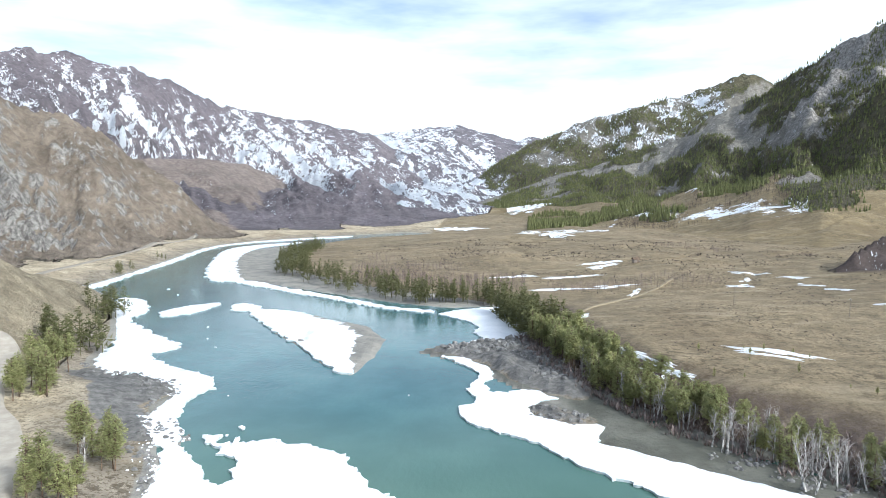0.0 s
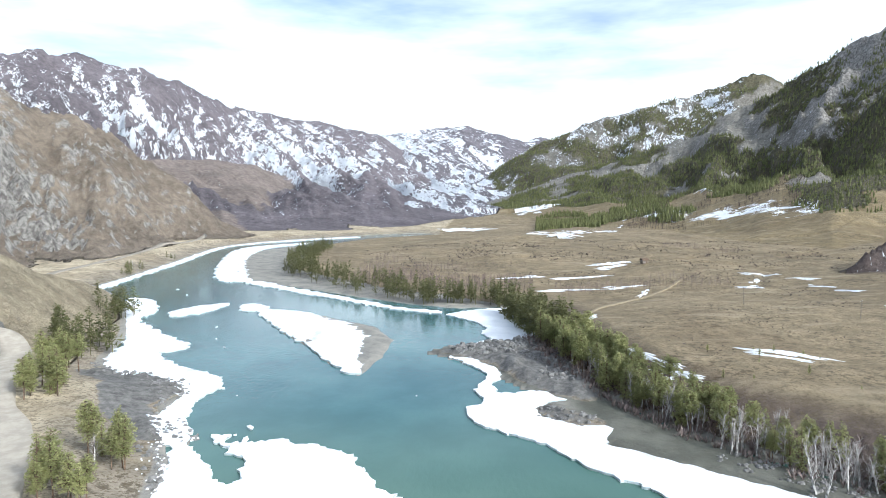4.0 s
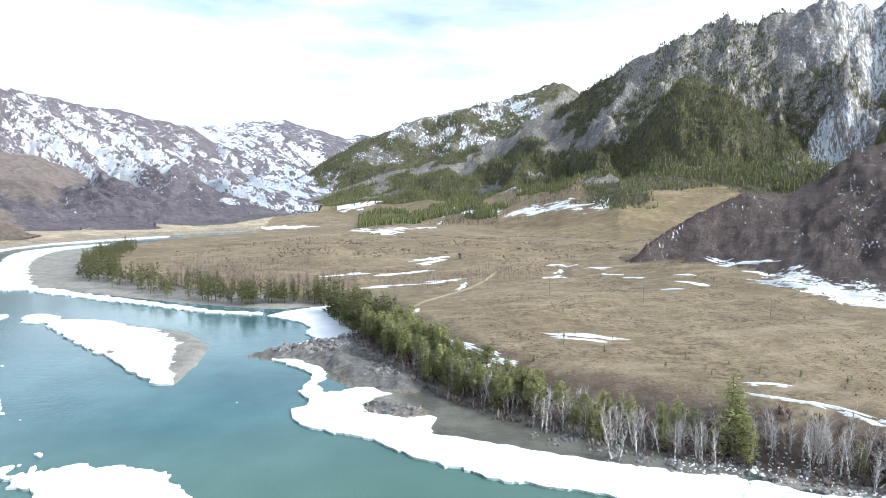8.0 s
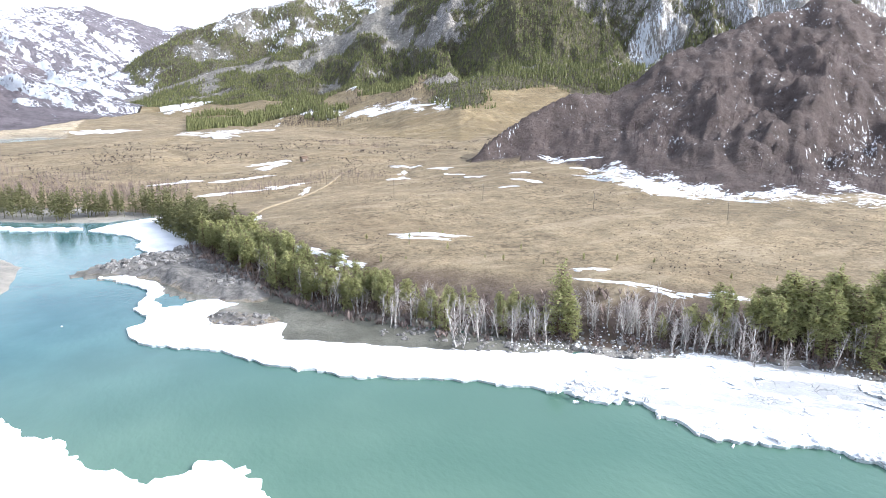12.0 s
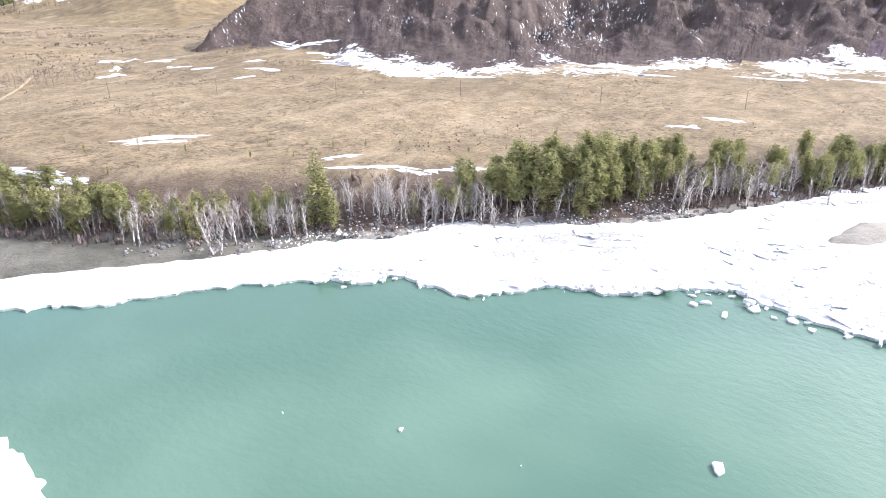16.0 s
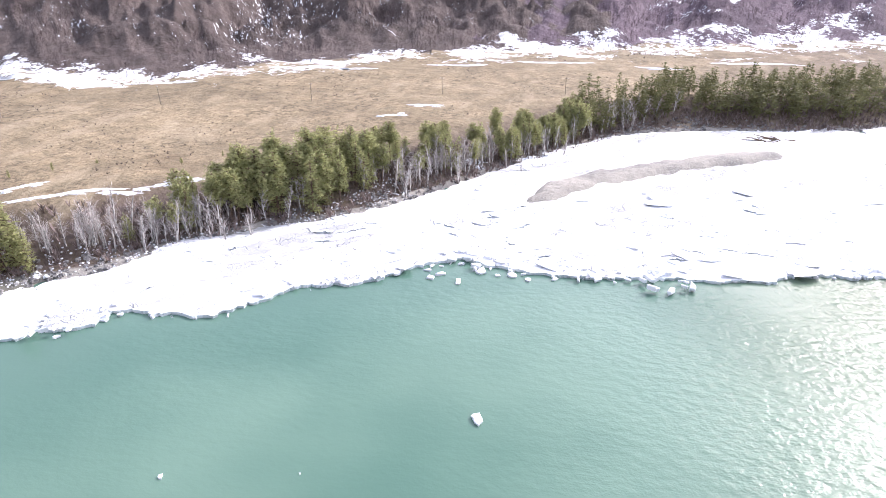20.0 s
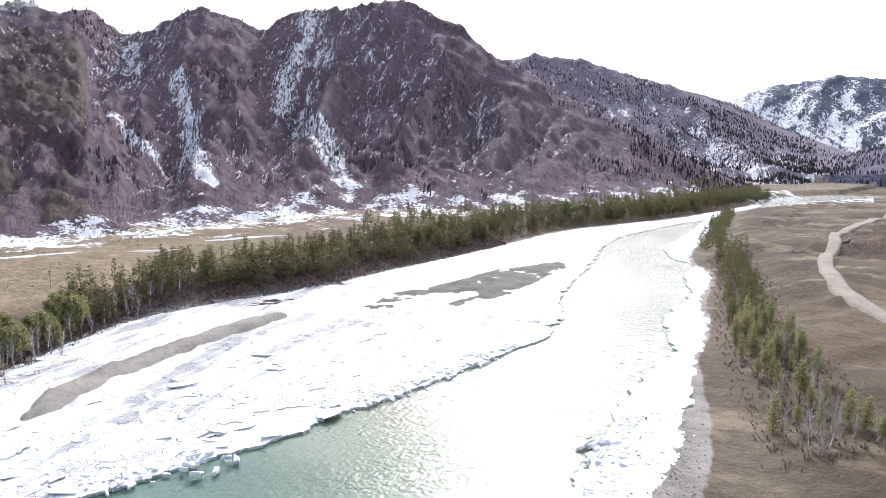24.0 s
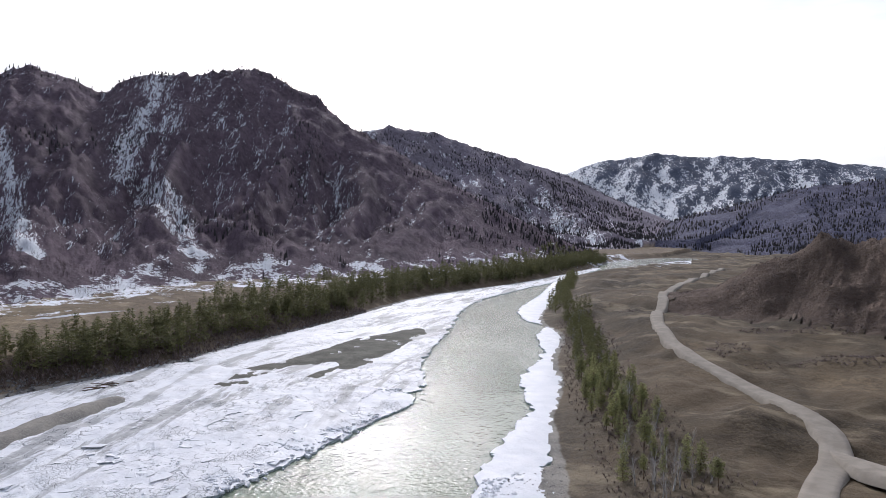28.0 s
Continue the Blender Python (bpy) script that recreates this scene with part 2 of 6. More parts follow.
    nb = n.bump(n.math("MULTIPLY", fine_crag, extra[1]), 0.45, 2.0, nb)
    return n.done(col, nb)


def water_material():
    n = Nodes("river_water", 0.07)
    water_col = n.mix(n.ramp(n.noise(0.018, 3, 0.5), 0.35, 0.68), (0.068, 0.134, 0.101), (0.108, 0.182, 0.137))
    # northern stretch bluer: the sky's reflection mixed into the base colour
    water_col = n.mix(n.ramp(n.split(n.attr("flow"))[1], 0.0, 1.0), water_col, n.mix(n.ramp(n.noise(0.03, 5, 0.6), 0.35, 0.65), (0.040, 0.105, 0.112), (0.066, 0.148, 0.150)))
    # downstream stretch paler and yellower: sun shimmer mixed into the base colour
    water_col = n.mix(n.ramp(n.split(n.attr("flow"))[0], 0.35, 1.0, 0.0, 0.8), water_col, (0.15, 0.185, 0.125))
    n.bsdf.inputs["IOR"].default_value = 1.33
    n.bsdf.inputs["Specular IOR Level"].default_value = 0.5
    calm = n.ramp(n.noise(0.015, 3, 0.5), 0.4, 0.62, 0.25, 1.0)
    rapid = n.ramp(n.split(n.attr("flow"))[0], 0.0, 1.0, 0.3, 1.3)
    h = n.math("MULTIPLY", n.math("MULTIPLY", n.noise(0.55, 4, 0.55, (1.3, 0.8, 1)), calm), rapid)
    nb = n.bump(h, 0.55, 0.75)
    nb = n.bump(n.math("MULTIPLY", n.noise(2.6, 3, 0.55), rapid), 0.3, 0.12, nb)
    swift = n.ramp(n.split(n.attr("flow"))[0], 0.55, 1.0)
    chop = n.noise(0.85, 4, 0.6, None, n.flowing(26, 1.4), "RIDGED_MULTIFRACTAL")
    nb = n.bump(n.math("MULTIPLY", chop, swift), 0.8, 0.3, nb)
    return n.done(water_col, nb, n.ramp(n.split(n.attr("flow"))[0], 0.0, 1.0, 0.07, 0.10))


def snow_material(name="snow", dirt=0.0, current=None):
    n = Nodes(name, 0.6)
    n1, n2 = n.noise(0.12, 6, 0.6), n.noise(1.6, 6, 0.65)
    col = n.mix(n.ramp(n1, 0.35, 0.7), (0.70, 0.72, 0.745), (0.79, 0.80, 0.815))
    edge = n.ramp(n.noise(0.5, 7, 0.7), 0.62 - dirt, 0.72 - dirt)
    wide = n.ramp(n.noise(0.05, 6, 0.6, (1.6, 0.7, 1)), 0.62 - 1.4 * dirt, 0.72 - 1.2 * dirt)
    col = n.mix(n.math("MULTIPLY", edge, 0.45), col, (0.47, 0.47, 0.45))
    nb = n.bump(n1, 0.5, 1.2)
    nb = n.bump(n2, 0.5, 0.22, nb)
    if current is None:
        col = n.mix(n.math("MULTIPLY", wide, 0.7), col, (0.42, 0.44, 0.455))
        return n.done(col, nb)
    # slush and silt drawn out along the current, plates with open seams
    stream = n.flowing(current, 5.0)
    slush = n.ramp(n.noise(0.11, 9, 0.7, None, stream), 0.49, 0.57)
    slush = n.math("MULTIPLY", slush, n.ramp(n.noise(0.022, 4, 0.6, None, n.flowing(current, 2.5)), 0.44 - dirt, 0.56 - dirt))
    col = n.mix(n.math("MULTIPLY", slush, 0.85), col, n.mix(n.noise(0.9, 5, 0.7), (0.20, 0.20, 0.195), (0.40, 0.41, 0.41)))
    broken = n.ramp(n.noise(0.03, 4, 0.6), 0.42, 0.58)
    seam = n.math("MULTIPLY", n.cracks(0.30, 0.055), broken)
    fine = n.math("MULTIPLY", n.cracks(0.95, 0.07, 0.6), n.ramp(n.noise(0.07, 4, 0.6), 0.52, 0.62))
    lines = n.math("MAXIMUM", n.math("MULTIPLY", seam, n.ramp(n.noise(0.4, 4, 0.6), 0.42, 0.6)), n.math("MULTIPLY", fine, 0.7))
    col = n.mix(n.math("MULTIPLY", lines, 0.75), col, (0.20, 0.215, 0.22))
    nb = n.bump(lines, 0.9, -0.35, nb)
    nb = n.bump(n.math("MULTIPLY", n.noise(0.5, 6, 0.7, None, n.flowing(current + 62, 2.2), "RIDGED_MULTIFRACTAL"), broken), 0.3, 0.2, nb)
    return n.done(col, nb)


def rock_material(name, dark, light, scale=1.0):
    n = Nodes(name, 0.88)
    a, b = n.noise(0.5 * scale, 8, 0.7), n.noise(3.0 * scale, 5, 0.65)
    col = n.mix(n.ramp(a, 0.32, 0.68), dark, light)
    col = n.mix(n.ramp(b, 0.55, 0.72, 0, 0.4), col, tuple(c * 1.5 for c in light))
    return n.done(col, n.bump(b, 0.6, 0.2, n.bump(a, 0.9, 0.9)))


def leaf_material(name, dark, light):
    n = Nodes(name, 0.75)
    tint = n.mix(n.random(), dark, light)
    col = n.mix(n.ramp(n.island(), 0.0, 1.0), n.mix(0.55, tint, dark), n.mix(0.35, tint, light))
    thin = n.t.nodes.new("ShaderNodeBsdfTranslucent")
    both = n.t.nodes.new("ShaderNodeMixShader")
    both.inputs["Fac"].default_value = 0.42
    n.link(col, thin.inputs["Color"])
    n.link(n.bsdf.outputs[0], both.inputs[1])
    n.link(thin.outputs[0], both.inputs[2])
    n.link(both.outputs[0], n.t.nodes["Material Output"].inputs["Surface"])
    return n.done(col)


def bark_material(name, a, b, scale):
    n = Nodes(name, 0.85)
    x = n.noise(scale, 5, 0.65, (1, 1, 0.35))
    return n.done(n.mix(n.ramp(x, 0.4, 0.62), a, b), n.bump(x, 0.5, 0.05))


M_GROUND = ground_material()
M_WATER = water_material()
M_ICE = snow_material("shelf_ice", 0.0)
M_SNOW = snow_material("snow_patch", 0.02)
M_ICE_WORN = snow_material("worn_ice", 0.10, -64)
M_ICE_BROAD = snow_material("plated_ice", 0.04, -50)
M_PINE = leaf_material("pine_needles", (0.225, 0.235, 0.105), (0.43, 0.435, 0.19))
M_PINE_FAR = leaf_material("belt_needles", (0.10, 0.103, 0.05), (0.235, 0.23, 0.10))
M_FOREST = leaf_material("far_needles", (0.12, 0.13, 0.06), (0.32, 0.33, 0.13))
M_BARK = bark_material("pine_bark", (0.06, 0.045, 0.035), (0.22, 0.15, 0.10), 4.0)
M_BIRCH = bark_material("birch_bark", (0.62, 0.60, 0.56), (0.12, 0.11, 0.10), 3.0)
M_TWIG = bark_material("twig_bark", (0.34, 0.305, 0.285), (0.54, 0.50, 0.47), 2.0)
M_DARKWOOD = leaf_material("dark_needles", (0.05, 0.048, 0.05), (0.095, 0.09, 0.09))
M_TRACK = bark_material("earth_track", (0.225, 0.18, 0.115), (0.28, 0.228, 0.15), 0.4)
M_SCRUB = bark_material("dark_scrub", (0.06, 0.045, 0.04), (0.125, 0.095, 0.085), 0.5)
M_HILLWOOD = bark_material("hillside_twigs", (0.065, 0.048, 0.05), (0.14, 0.105, 0.108), 0.3)
M_BRUSH = bark_material("brush_bark", (0.14, 0.105, 0.095), (0.27, 0.215, 0.19), 1.0)
M_STONE = rock_material("bank_stone", (0.11, 0.105, 0.10), (0.29, 0.28, 0.265))
M_WOOD = bark_material("old_timber", (0.16, 0.13, 0.105), (0.30, 0.26, 0.22), 3.0)

# ---------------------------------------------------------------- plan: the valley
# Foot of the river's banks, x east of the first heading, y along it.
BANK_EAST = [(-20, 900), (-90, 830), (-140, 740), (-150, 640), (-146, 520), (-128, 450), (-98, 402), (-60, 362), (-20, 335),
             (14, 322), (30, 304), (36, 270), (33, 240), (36, 205), (40, 180), (46, 160), (58, 137), (72, 122), (88, 99), (96, 88),
             (111, 83), (117, 74), (125, 65), (130, 56), (140, 46), (156, 35), (179, 21), (207, 4), (226, -12),
             (238, -30), (246, -55), (250, -90), (272, -134), (290, -180), (317, -241), (356, -324), (368, -392), (378, -473),
             (396, -551), (440, -700), (494, -830), (500, -1010)]
BANK_WEST = [(440, -1010), (440, -820), (402, -620), (366, -525), (286, -399), (224, -297), (181, -258), (154, -213), (125, -176),
             (106, -143), (88, -122), (70, -98), (54, -72), (43, -48), (36, -20), (26, 8), (12, 38), (-2, 58),
             (-22, 82), (-42, 98), (-54, 110), (-60, 128), (-74, 150), (-74, 170), (-82, 182), (-106, 192), (-117, 206),
             (-128, 240), (-145, 275), (-182, 335), (-216, 366), (-223, 420), (-237, 532), (-256, 669), (-244, 748), (-205, 815),
             (-140, 880), (-60, 940)]
RIVER = [tuple(p) for p in curve_line(BANK_EAST + BANK_WEST, 14.0, closed=True)]
EAST_SIDE = [(400, 5200), (0, 1150)] + BANK_EAST + [(560, -1300), (700, -5200), (6000, -5200), (6000, 5200)]
GRAVEL_FLAT = [(32, 137), (36, 150), (33, 163), (42, 166), (50, 152), (56, 138), (69, 123), (84, 110), (90, 100), (86, 96), (66, 108), (48, 122), (38, 130)]
ROCK_SPIT = [(-6, 219), (4, 227), (20, 232), (34, 238), (40, 205), (42, 172), (36, 163), (28, 170), (19, 183), (14, 198), (6, 208)]
ROCK_LOW = [(20, 158), (26, 161), (34, 155), (37, 147), (32, 145), (25, 150)]
WEST_ROCKS = [(-112, 196), (-96, 190), (-80, 183), (-74, 172), (-80, 160), (-72, 150), (-62, 138), (-72, 134), (-88, 150), (-98, 170), (-118, 190)]
BEACH = [(50, -20), (57, -38), (64, -53), (71, -68), (77, -78), (90, -99), (84, -120), (66, -96), (52, -72), (42, -48), (36, -22)]
POINT_BAR = [(-178, 700), (-196, 640), (-190, 545), (-160, 450), (-138, 420), (-104, 388), (-60, 350), (-20, 318), (4, 306), (24, 312), (10, 330), (-40, 360), (-120, 460), (-140, 640)]
LOG_BAR = [(148, 12), (168, 7), (182, -7), (193, -22), (205, -39), (215, -57), (214, -69), (206, -66), (196, -48), (182, -27), (168, -9), (153, 3)]
LOW_BAR = [(193, -97), (208, -89), (226, -113), (233, -146), (249, -182), (252, -233), (231, -218), (194, -151), (189, -122), (195, -116), (207, -140), (213, -121)]
ISLAND = [(-95, 301), (-70, 297), (-50, 278), (-33, 264), (-23, 238), (-24, 214), (-29, 190), (-39, 201), (-54, 228), (-70, 253)]
ROAD_NEAR = [(-10, -6), (-38, 30), (-58, 62), (-69, 86), (-76, 99), (-87, 119), (-96, 131), (-109, 145), (-124, 168), (-135, 189), (-152, 204)]
ROAD_UPPER = [(-262, 372), (-260, 395), (-268, 450), (-276, 516), (-292, 614), (-300, 760)]
TRACK = [(60, 158), (48, 186), (43, 212), (49, 236), (63, 268), (84, 300), (104, 325), (140, 372), (190, 420), (240, 480)]
ROAD_FAR = [(-10, -6), (8, -60), (25, -100), (30, -118), (32, -136), (37, -149), (46, -160), (60, -174), (76, -188), (92, -203), (113, -231), (143, -284), (160, -325), (182, -372), (206, -462), (250, -600), (300, -760)]

# Snow lying in the meadow: place, length, width, turn.
PATCHES = [(97, 181, 26, 3.2, -38), (92, 178, 16, 2.2, -35), (116, 124, 9, 1.3, -35), (114, 110, 24, 2.0, -50), (129, 93, 14, 1.8, -50),
           (57, 190, 36, 3.2, -74), (46, 232, 18, 3.2, -80), (54, 243, 14, 3, 60), (62, 168, 16, 2.4, -60), (100, 328, 22, 3, 62), (193, 344, 14, 3, -40), (188, 321, 10, 3, -40), (190, 302, 12, 3, -50), (183, 255, 10, 2.5, -40), (258, 279, 24, 5, -60), (243, 241, 26, 6, -60), (249, 216, 22, 5, -65), (106, 425, 20, 9, 20), (68, 345, 34, 4, 5),
           (98, 352, 26, 4, 20), (16, 978, 90, 50, 25), (117, 705, 110, 28, -85), (325, 1000, 150, 26, -75), (368, 805, 100, 22, -60), (505, 1060, 150, 50, -80), (178, 1375, 70, 50, 0), (45, 392, 30, 4, 0), (80, 390, 34, 4, 5), (108, 438, 24, 9, 0), (180, 368, 22, 4, -40), (204, 272, 16, 4, -50), (214, 290, 10, 3, -40),
           (248, 255, 30, 7, -60), (262, 310, 40, 6, -62), (208, 60, 9, 2.6, -80), (226, 54, 12, 2.6, -80), (181, 28, 9, 3, -60), (150, 62, 8, 2.5, -50),
           (192, 14, 12, 3, -50), (232, 196, 20, 4, -60), (244, 176, 24, 4, -70), (300, 118, 30, 5, -80), (330, 60, 26, 4, -85), (346, 10, 30, 5, -85),
           (340, -40, 24, 4, 85), (360, -90, 34, 5, 80),
           (156, 330, 14, 4, -30), (168, 346, 12, 3, 60)]

# Ridges: bearing, distance, elevation angle of the crest as seen from the eye; then bearing, distance of the foot.
RIDGES = {
    "far_range": ([(-14, 4300, 2), (-10, 4300, 5.0), (-5.9, 4300, 5.3), (-2.9, 4300, 5.7), (1.1, 4350, 6.0), (4.6, 4400, 5.2), (6.5, 4600, 4.6), (7.7, 4700, 5.1), (9.4, 4700, 4.5), (13, 4700, 3), (20, 4700, 0)],
                  [(-14, 1500), (-4, 1060), (2, 1250), (12, 1900)]),
    "west_range": ([(-100, 2300, 12), (-60, 2300, 13), (-41.2, 2400, 12.0), (-37.2, 2400, 10.4), (-33, 2400, 10.7), (-30.6, 2450, 10.9), (-25.8, 2500, 10.1), (-23.5, 2600, 9.5), (-19.3, 2800, 7.6), (-15.4, 2900, 7.0), (-10.4, 3100, 6.1), (-6.6, 3200, 5.3), (-4.0, 3200, 3.6), (-1.0, 3100, 1.4), (2.5, 3000, -1.6)],
                   [(-60, 1000), (-25, 950), (-10, 930), (-3, 1050), (2, 1300)]),
    "west_shoulder": ([(-34, 1500, 1), (-26, 1600, 3.0), (-20, 1750, 2.9), (-17.4, 1800, 2.5), (-13.5, 1900, 1.0), (-9.5, 2000, -0.4), (-5.9, 2050, -1.5)],
                      [(-34, 800), (-20, 900), (-6, 1200)]),
    "west_near": ([(-100, 850, 18), (-60, 850, 16), (-41.3, 880, 10.9), (-37.2, 900, 8.8), (-33.6, 900, 6.9), (-29.4, 900, 5.6), (-26.8, 900, 3.8), (-22.7, 880, 0.5), (-20.4, 860, -2.2), (-18, 850, -3.5)],
                  [(-60, 420), (-41, 480), (-30, 560), (-22, 760), (-18, 830)]),
    "knoll": ([(-100, 250, 12), (-60, 260, 4), (-48, 275, -0.5), (-41.7, 290, -2.2), (-39.5, 300, -2.9), (-36.4, 310, -3.9), (-34.1, 320, -5.8), (-30.7, 345, -7.2), (-28.5, 365, -8.6)],
              [(-100, 120), (-60, 130), (-42, 150), (-37, 180), (-33, 215), (-30, 262), (-28, 335)]),
    "east_back": ([(0.2, 2500, -1.5), (4.1, 2500, 2.2), (8.1, 2550, 4.5), (12.8, 2600, 6.5), (18.6, 2700, 7.7), (23.6, 2750, 9.1), (26.2, 2800, 9.3), (27.6, 2800, 8.4), (32, 2800, 7)],
                  [(0, 1800), (6, 1500), (20, 1400), (30, 1400)]),
    "east_main": ([(2, 1900, -1.3), (11.1, 1900, 1.8), (16, 1900, 3.2), (21.1, 1900, 5.2), (25, 1900, 7.2), (27.2, 1900, 8.5), (29.8, 1850, 9.9), (33.1, 1800, 11.6), (35.3, 1800, 12.8), (38.8, 1800, 13.6), (41.4, 1800, 13.6), (43.8, 1800, 14.0), (46.4, 1800, 14.5), (49, 1850, 13.4), (52, 1850, 15.0), (58, 1850, 13.5), (66, 1900, 12), (90, 2000, 11)],
                  [(2, 1500), (8, 1150), (14, 950), (20, 800), (26, 640), (31, 600), (36, 720), (50, 900), (90, 1200)]),
    "east_spur": ([(27, 1300, -1), (30, 1350, 2.2), (33, 1380, 6.4), (35.8, 1400, 9.6), (37.5, 1400, 9.2), (40, 1350, 7.4), (43, 1280, 5.0), (46, 1200, 2.0), (50, 1100, -1)],
                  [(27, 1000), (36, 950), (50, 950)]),
    "dark_hill": ([(32, 430, -6), (33.2, 432, -4.6), (36.5, 455, -2.3), (39, 470, -0.9), (41.3, 480, -0.1), (43.7, 500, -0.4), (46, 520, 1.0), (48.2, 540, 2.9), (52.5, 580, 4.7), (58.5, 640, 6.7), (60.4, 650, 6.6), (62.5, 660, 5.2), (64.9, 700, 5.8), (70, 750, 7), (80, 850, 9), (92, 1000, 9)],
                  [(32, 420), (39.6, 408), (46.5, 345), (55.7, 316), (64, 345), (79, 385), (92, 420)]),
    "south_hill": ([(80, 1100, 9.4), (93, 1150, 11.1), (95.3, 1150, 9.6), (97.6, 1150, 10.0), (100, 1150, 11.6), (102.9, 1150, 11.5), (106, 1150, 10.4), (109.6, 1150, 12.6), (112.9, 1150, 12.5), (116.2, 1150, 13.6), (119.1, 1150, 13.1), (123.1, 1150, 11.2), (125.6, 1150, 9.0), (129, 1120, 7.2), (134, 1080, 4.2), (139, 1050, 1.6), (144, 1050, -1), (148, 1050, -3)],
                   [(80, 400), (92, 420), (105, 480), (113, 540), (123, 560), (134, 660), (144, 860), (150, 980)]),
    "south_back": ([(110, 1900, 8), (127.1, 1900, 8.3), (128.6, 1900, 8.7), (133.2, 1950, 8.4), (137.1, 2000, 7.1), (141.6, 2050, 5.6), (145.4, 2100, 4.3), (150, 2150, 1.9), (154.4, 2200, 0.0), (158, 2200, -2)],
                   [(110, 1200), (135, 1150), (150, 1250), (158, 1700)]),
    "south_range": ([(136, 4200, 2), (142, 4200, 3.4), (145.4, 4200, 4.4), (148.1, 4200, 5.4), (153, 4250, 5.9), (157.2, 4250, 5.5), (163.7, 4300, 5.0), (170, 4300, 4.0), (185, 4300, 5)],
                    [(136, 2700), (185, 2400)]),
    "south_low": ([(148, 2000, -2.5), (153, 1900, -0.8), (155.2, 1900, 0.4), (159.3, 1900, 1.3), (163.7, 1850, 2.6), (172, 1800, 3.5), (190, 1700, 5)],
                  [(148, 1500), (160, 1250), (190, 1000)]),
    "bush_hill": ([(154, 385, -6.6), (157.5, 375, -5.6), (159.7, 370, -4.5), (161.2, 365, -3.3), (164.2, 360, -2.2), (166, 355, -1.2), (168, 350, -1.4), (170, 345, -0.9), (180, 320, 1), (200, 300, 6), (260, 300, 12)],
                  [(154, 350), (158, 318), (162, 300), (166, 285), (170, 272), (180, 225), (260, 150)]),
}
# snow cover, how far it keeps to the gullies, bare rock, brush tone with distance haze painted in
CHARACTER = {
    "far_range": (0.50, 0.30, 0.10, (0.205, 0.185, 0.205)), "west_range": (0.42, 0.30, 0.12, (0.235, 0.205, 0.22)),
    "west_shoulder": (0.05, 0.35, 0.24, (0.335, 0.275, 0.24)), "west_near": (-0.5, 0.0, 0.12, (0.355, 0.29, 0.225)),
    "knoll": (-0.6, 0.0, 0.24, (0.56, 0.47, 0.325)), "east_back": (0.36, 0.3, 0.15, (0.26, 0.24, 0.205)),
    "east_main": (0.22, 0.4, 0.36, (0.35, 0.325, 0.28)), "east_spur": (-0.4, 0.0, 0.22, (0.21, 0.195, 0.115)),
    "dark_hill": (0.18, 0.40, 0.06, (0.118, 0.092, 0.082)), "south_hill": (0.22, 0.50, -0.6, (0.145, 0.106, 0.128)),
    # bluish and violet tones here stand in for haze over the far ranges
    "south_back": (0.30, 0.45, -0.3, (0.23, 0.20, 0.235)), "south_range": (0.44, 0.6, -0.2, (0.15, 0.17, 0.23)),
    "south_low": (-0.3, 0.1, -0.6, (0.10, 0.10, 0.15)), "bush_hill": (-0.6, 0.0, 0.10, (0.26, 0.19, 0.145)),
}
NAMES = list(RIDGES)


def column(rows, i, b):
    return np.interp(b, [q[0] for q in rows], [q[i] for q in rows])


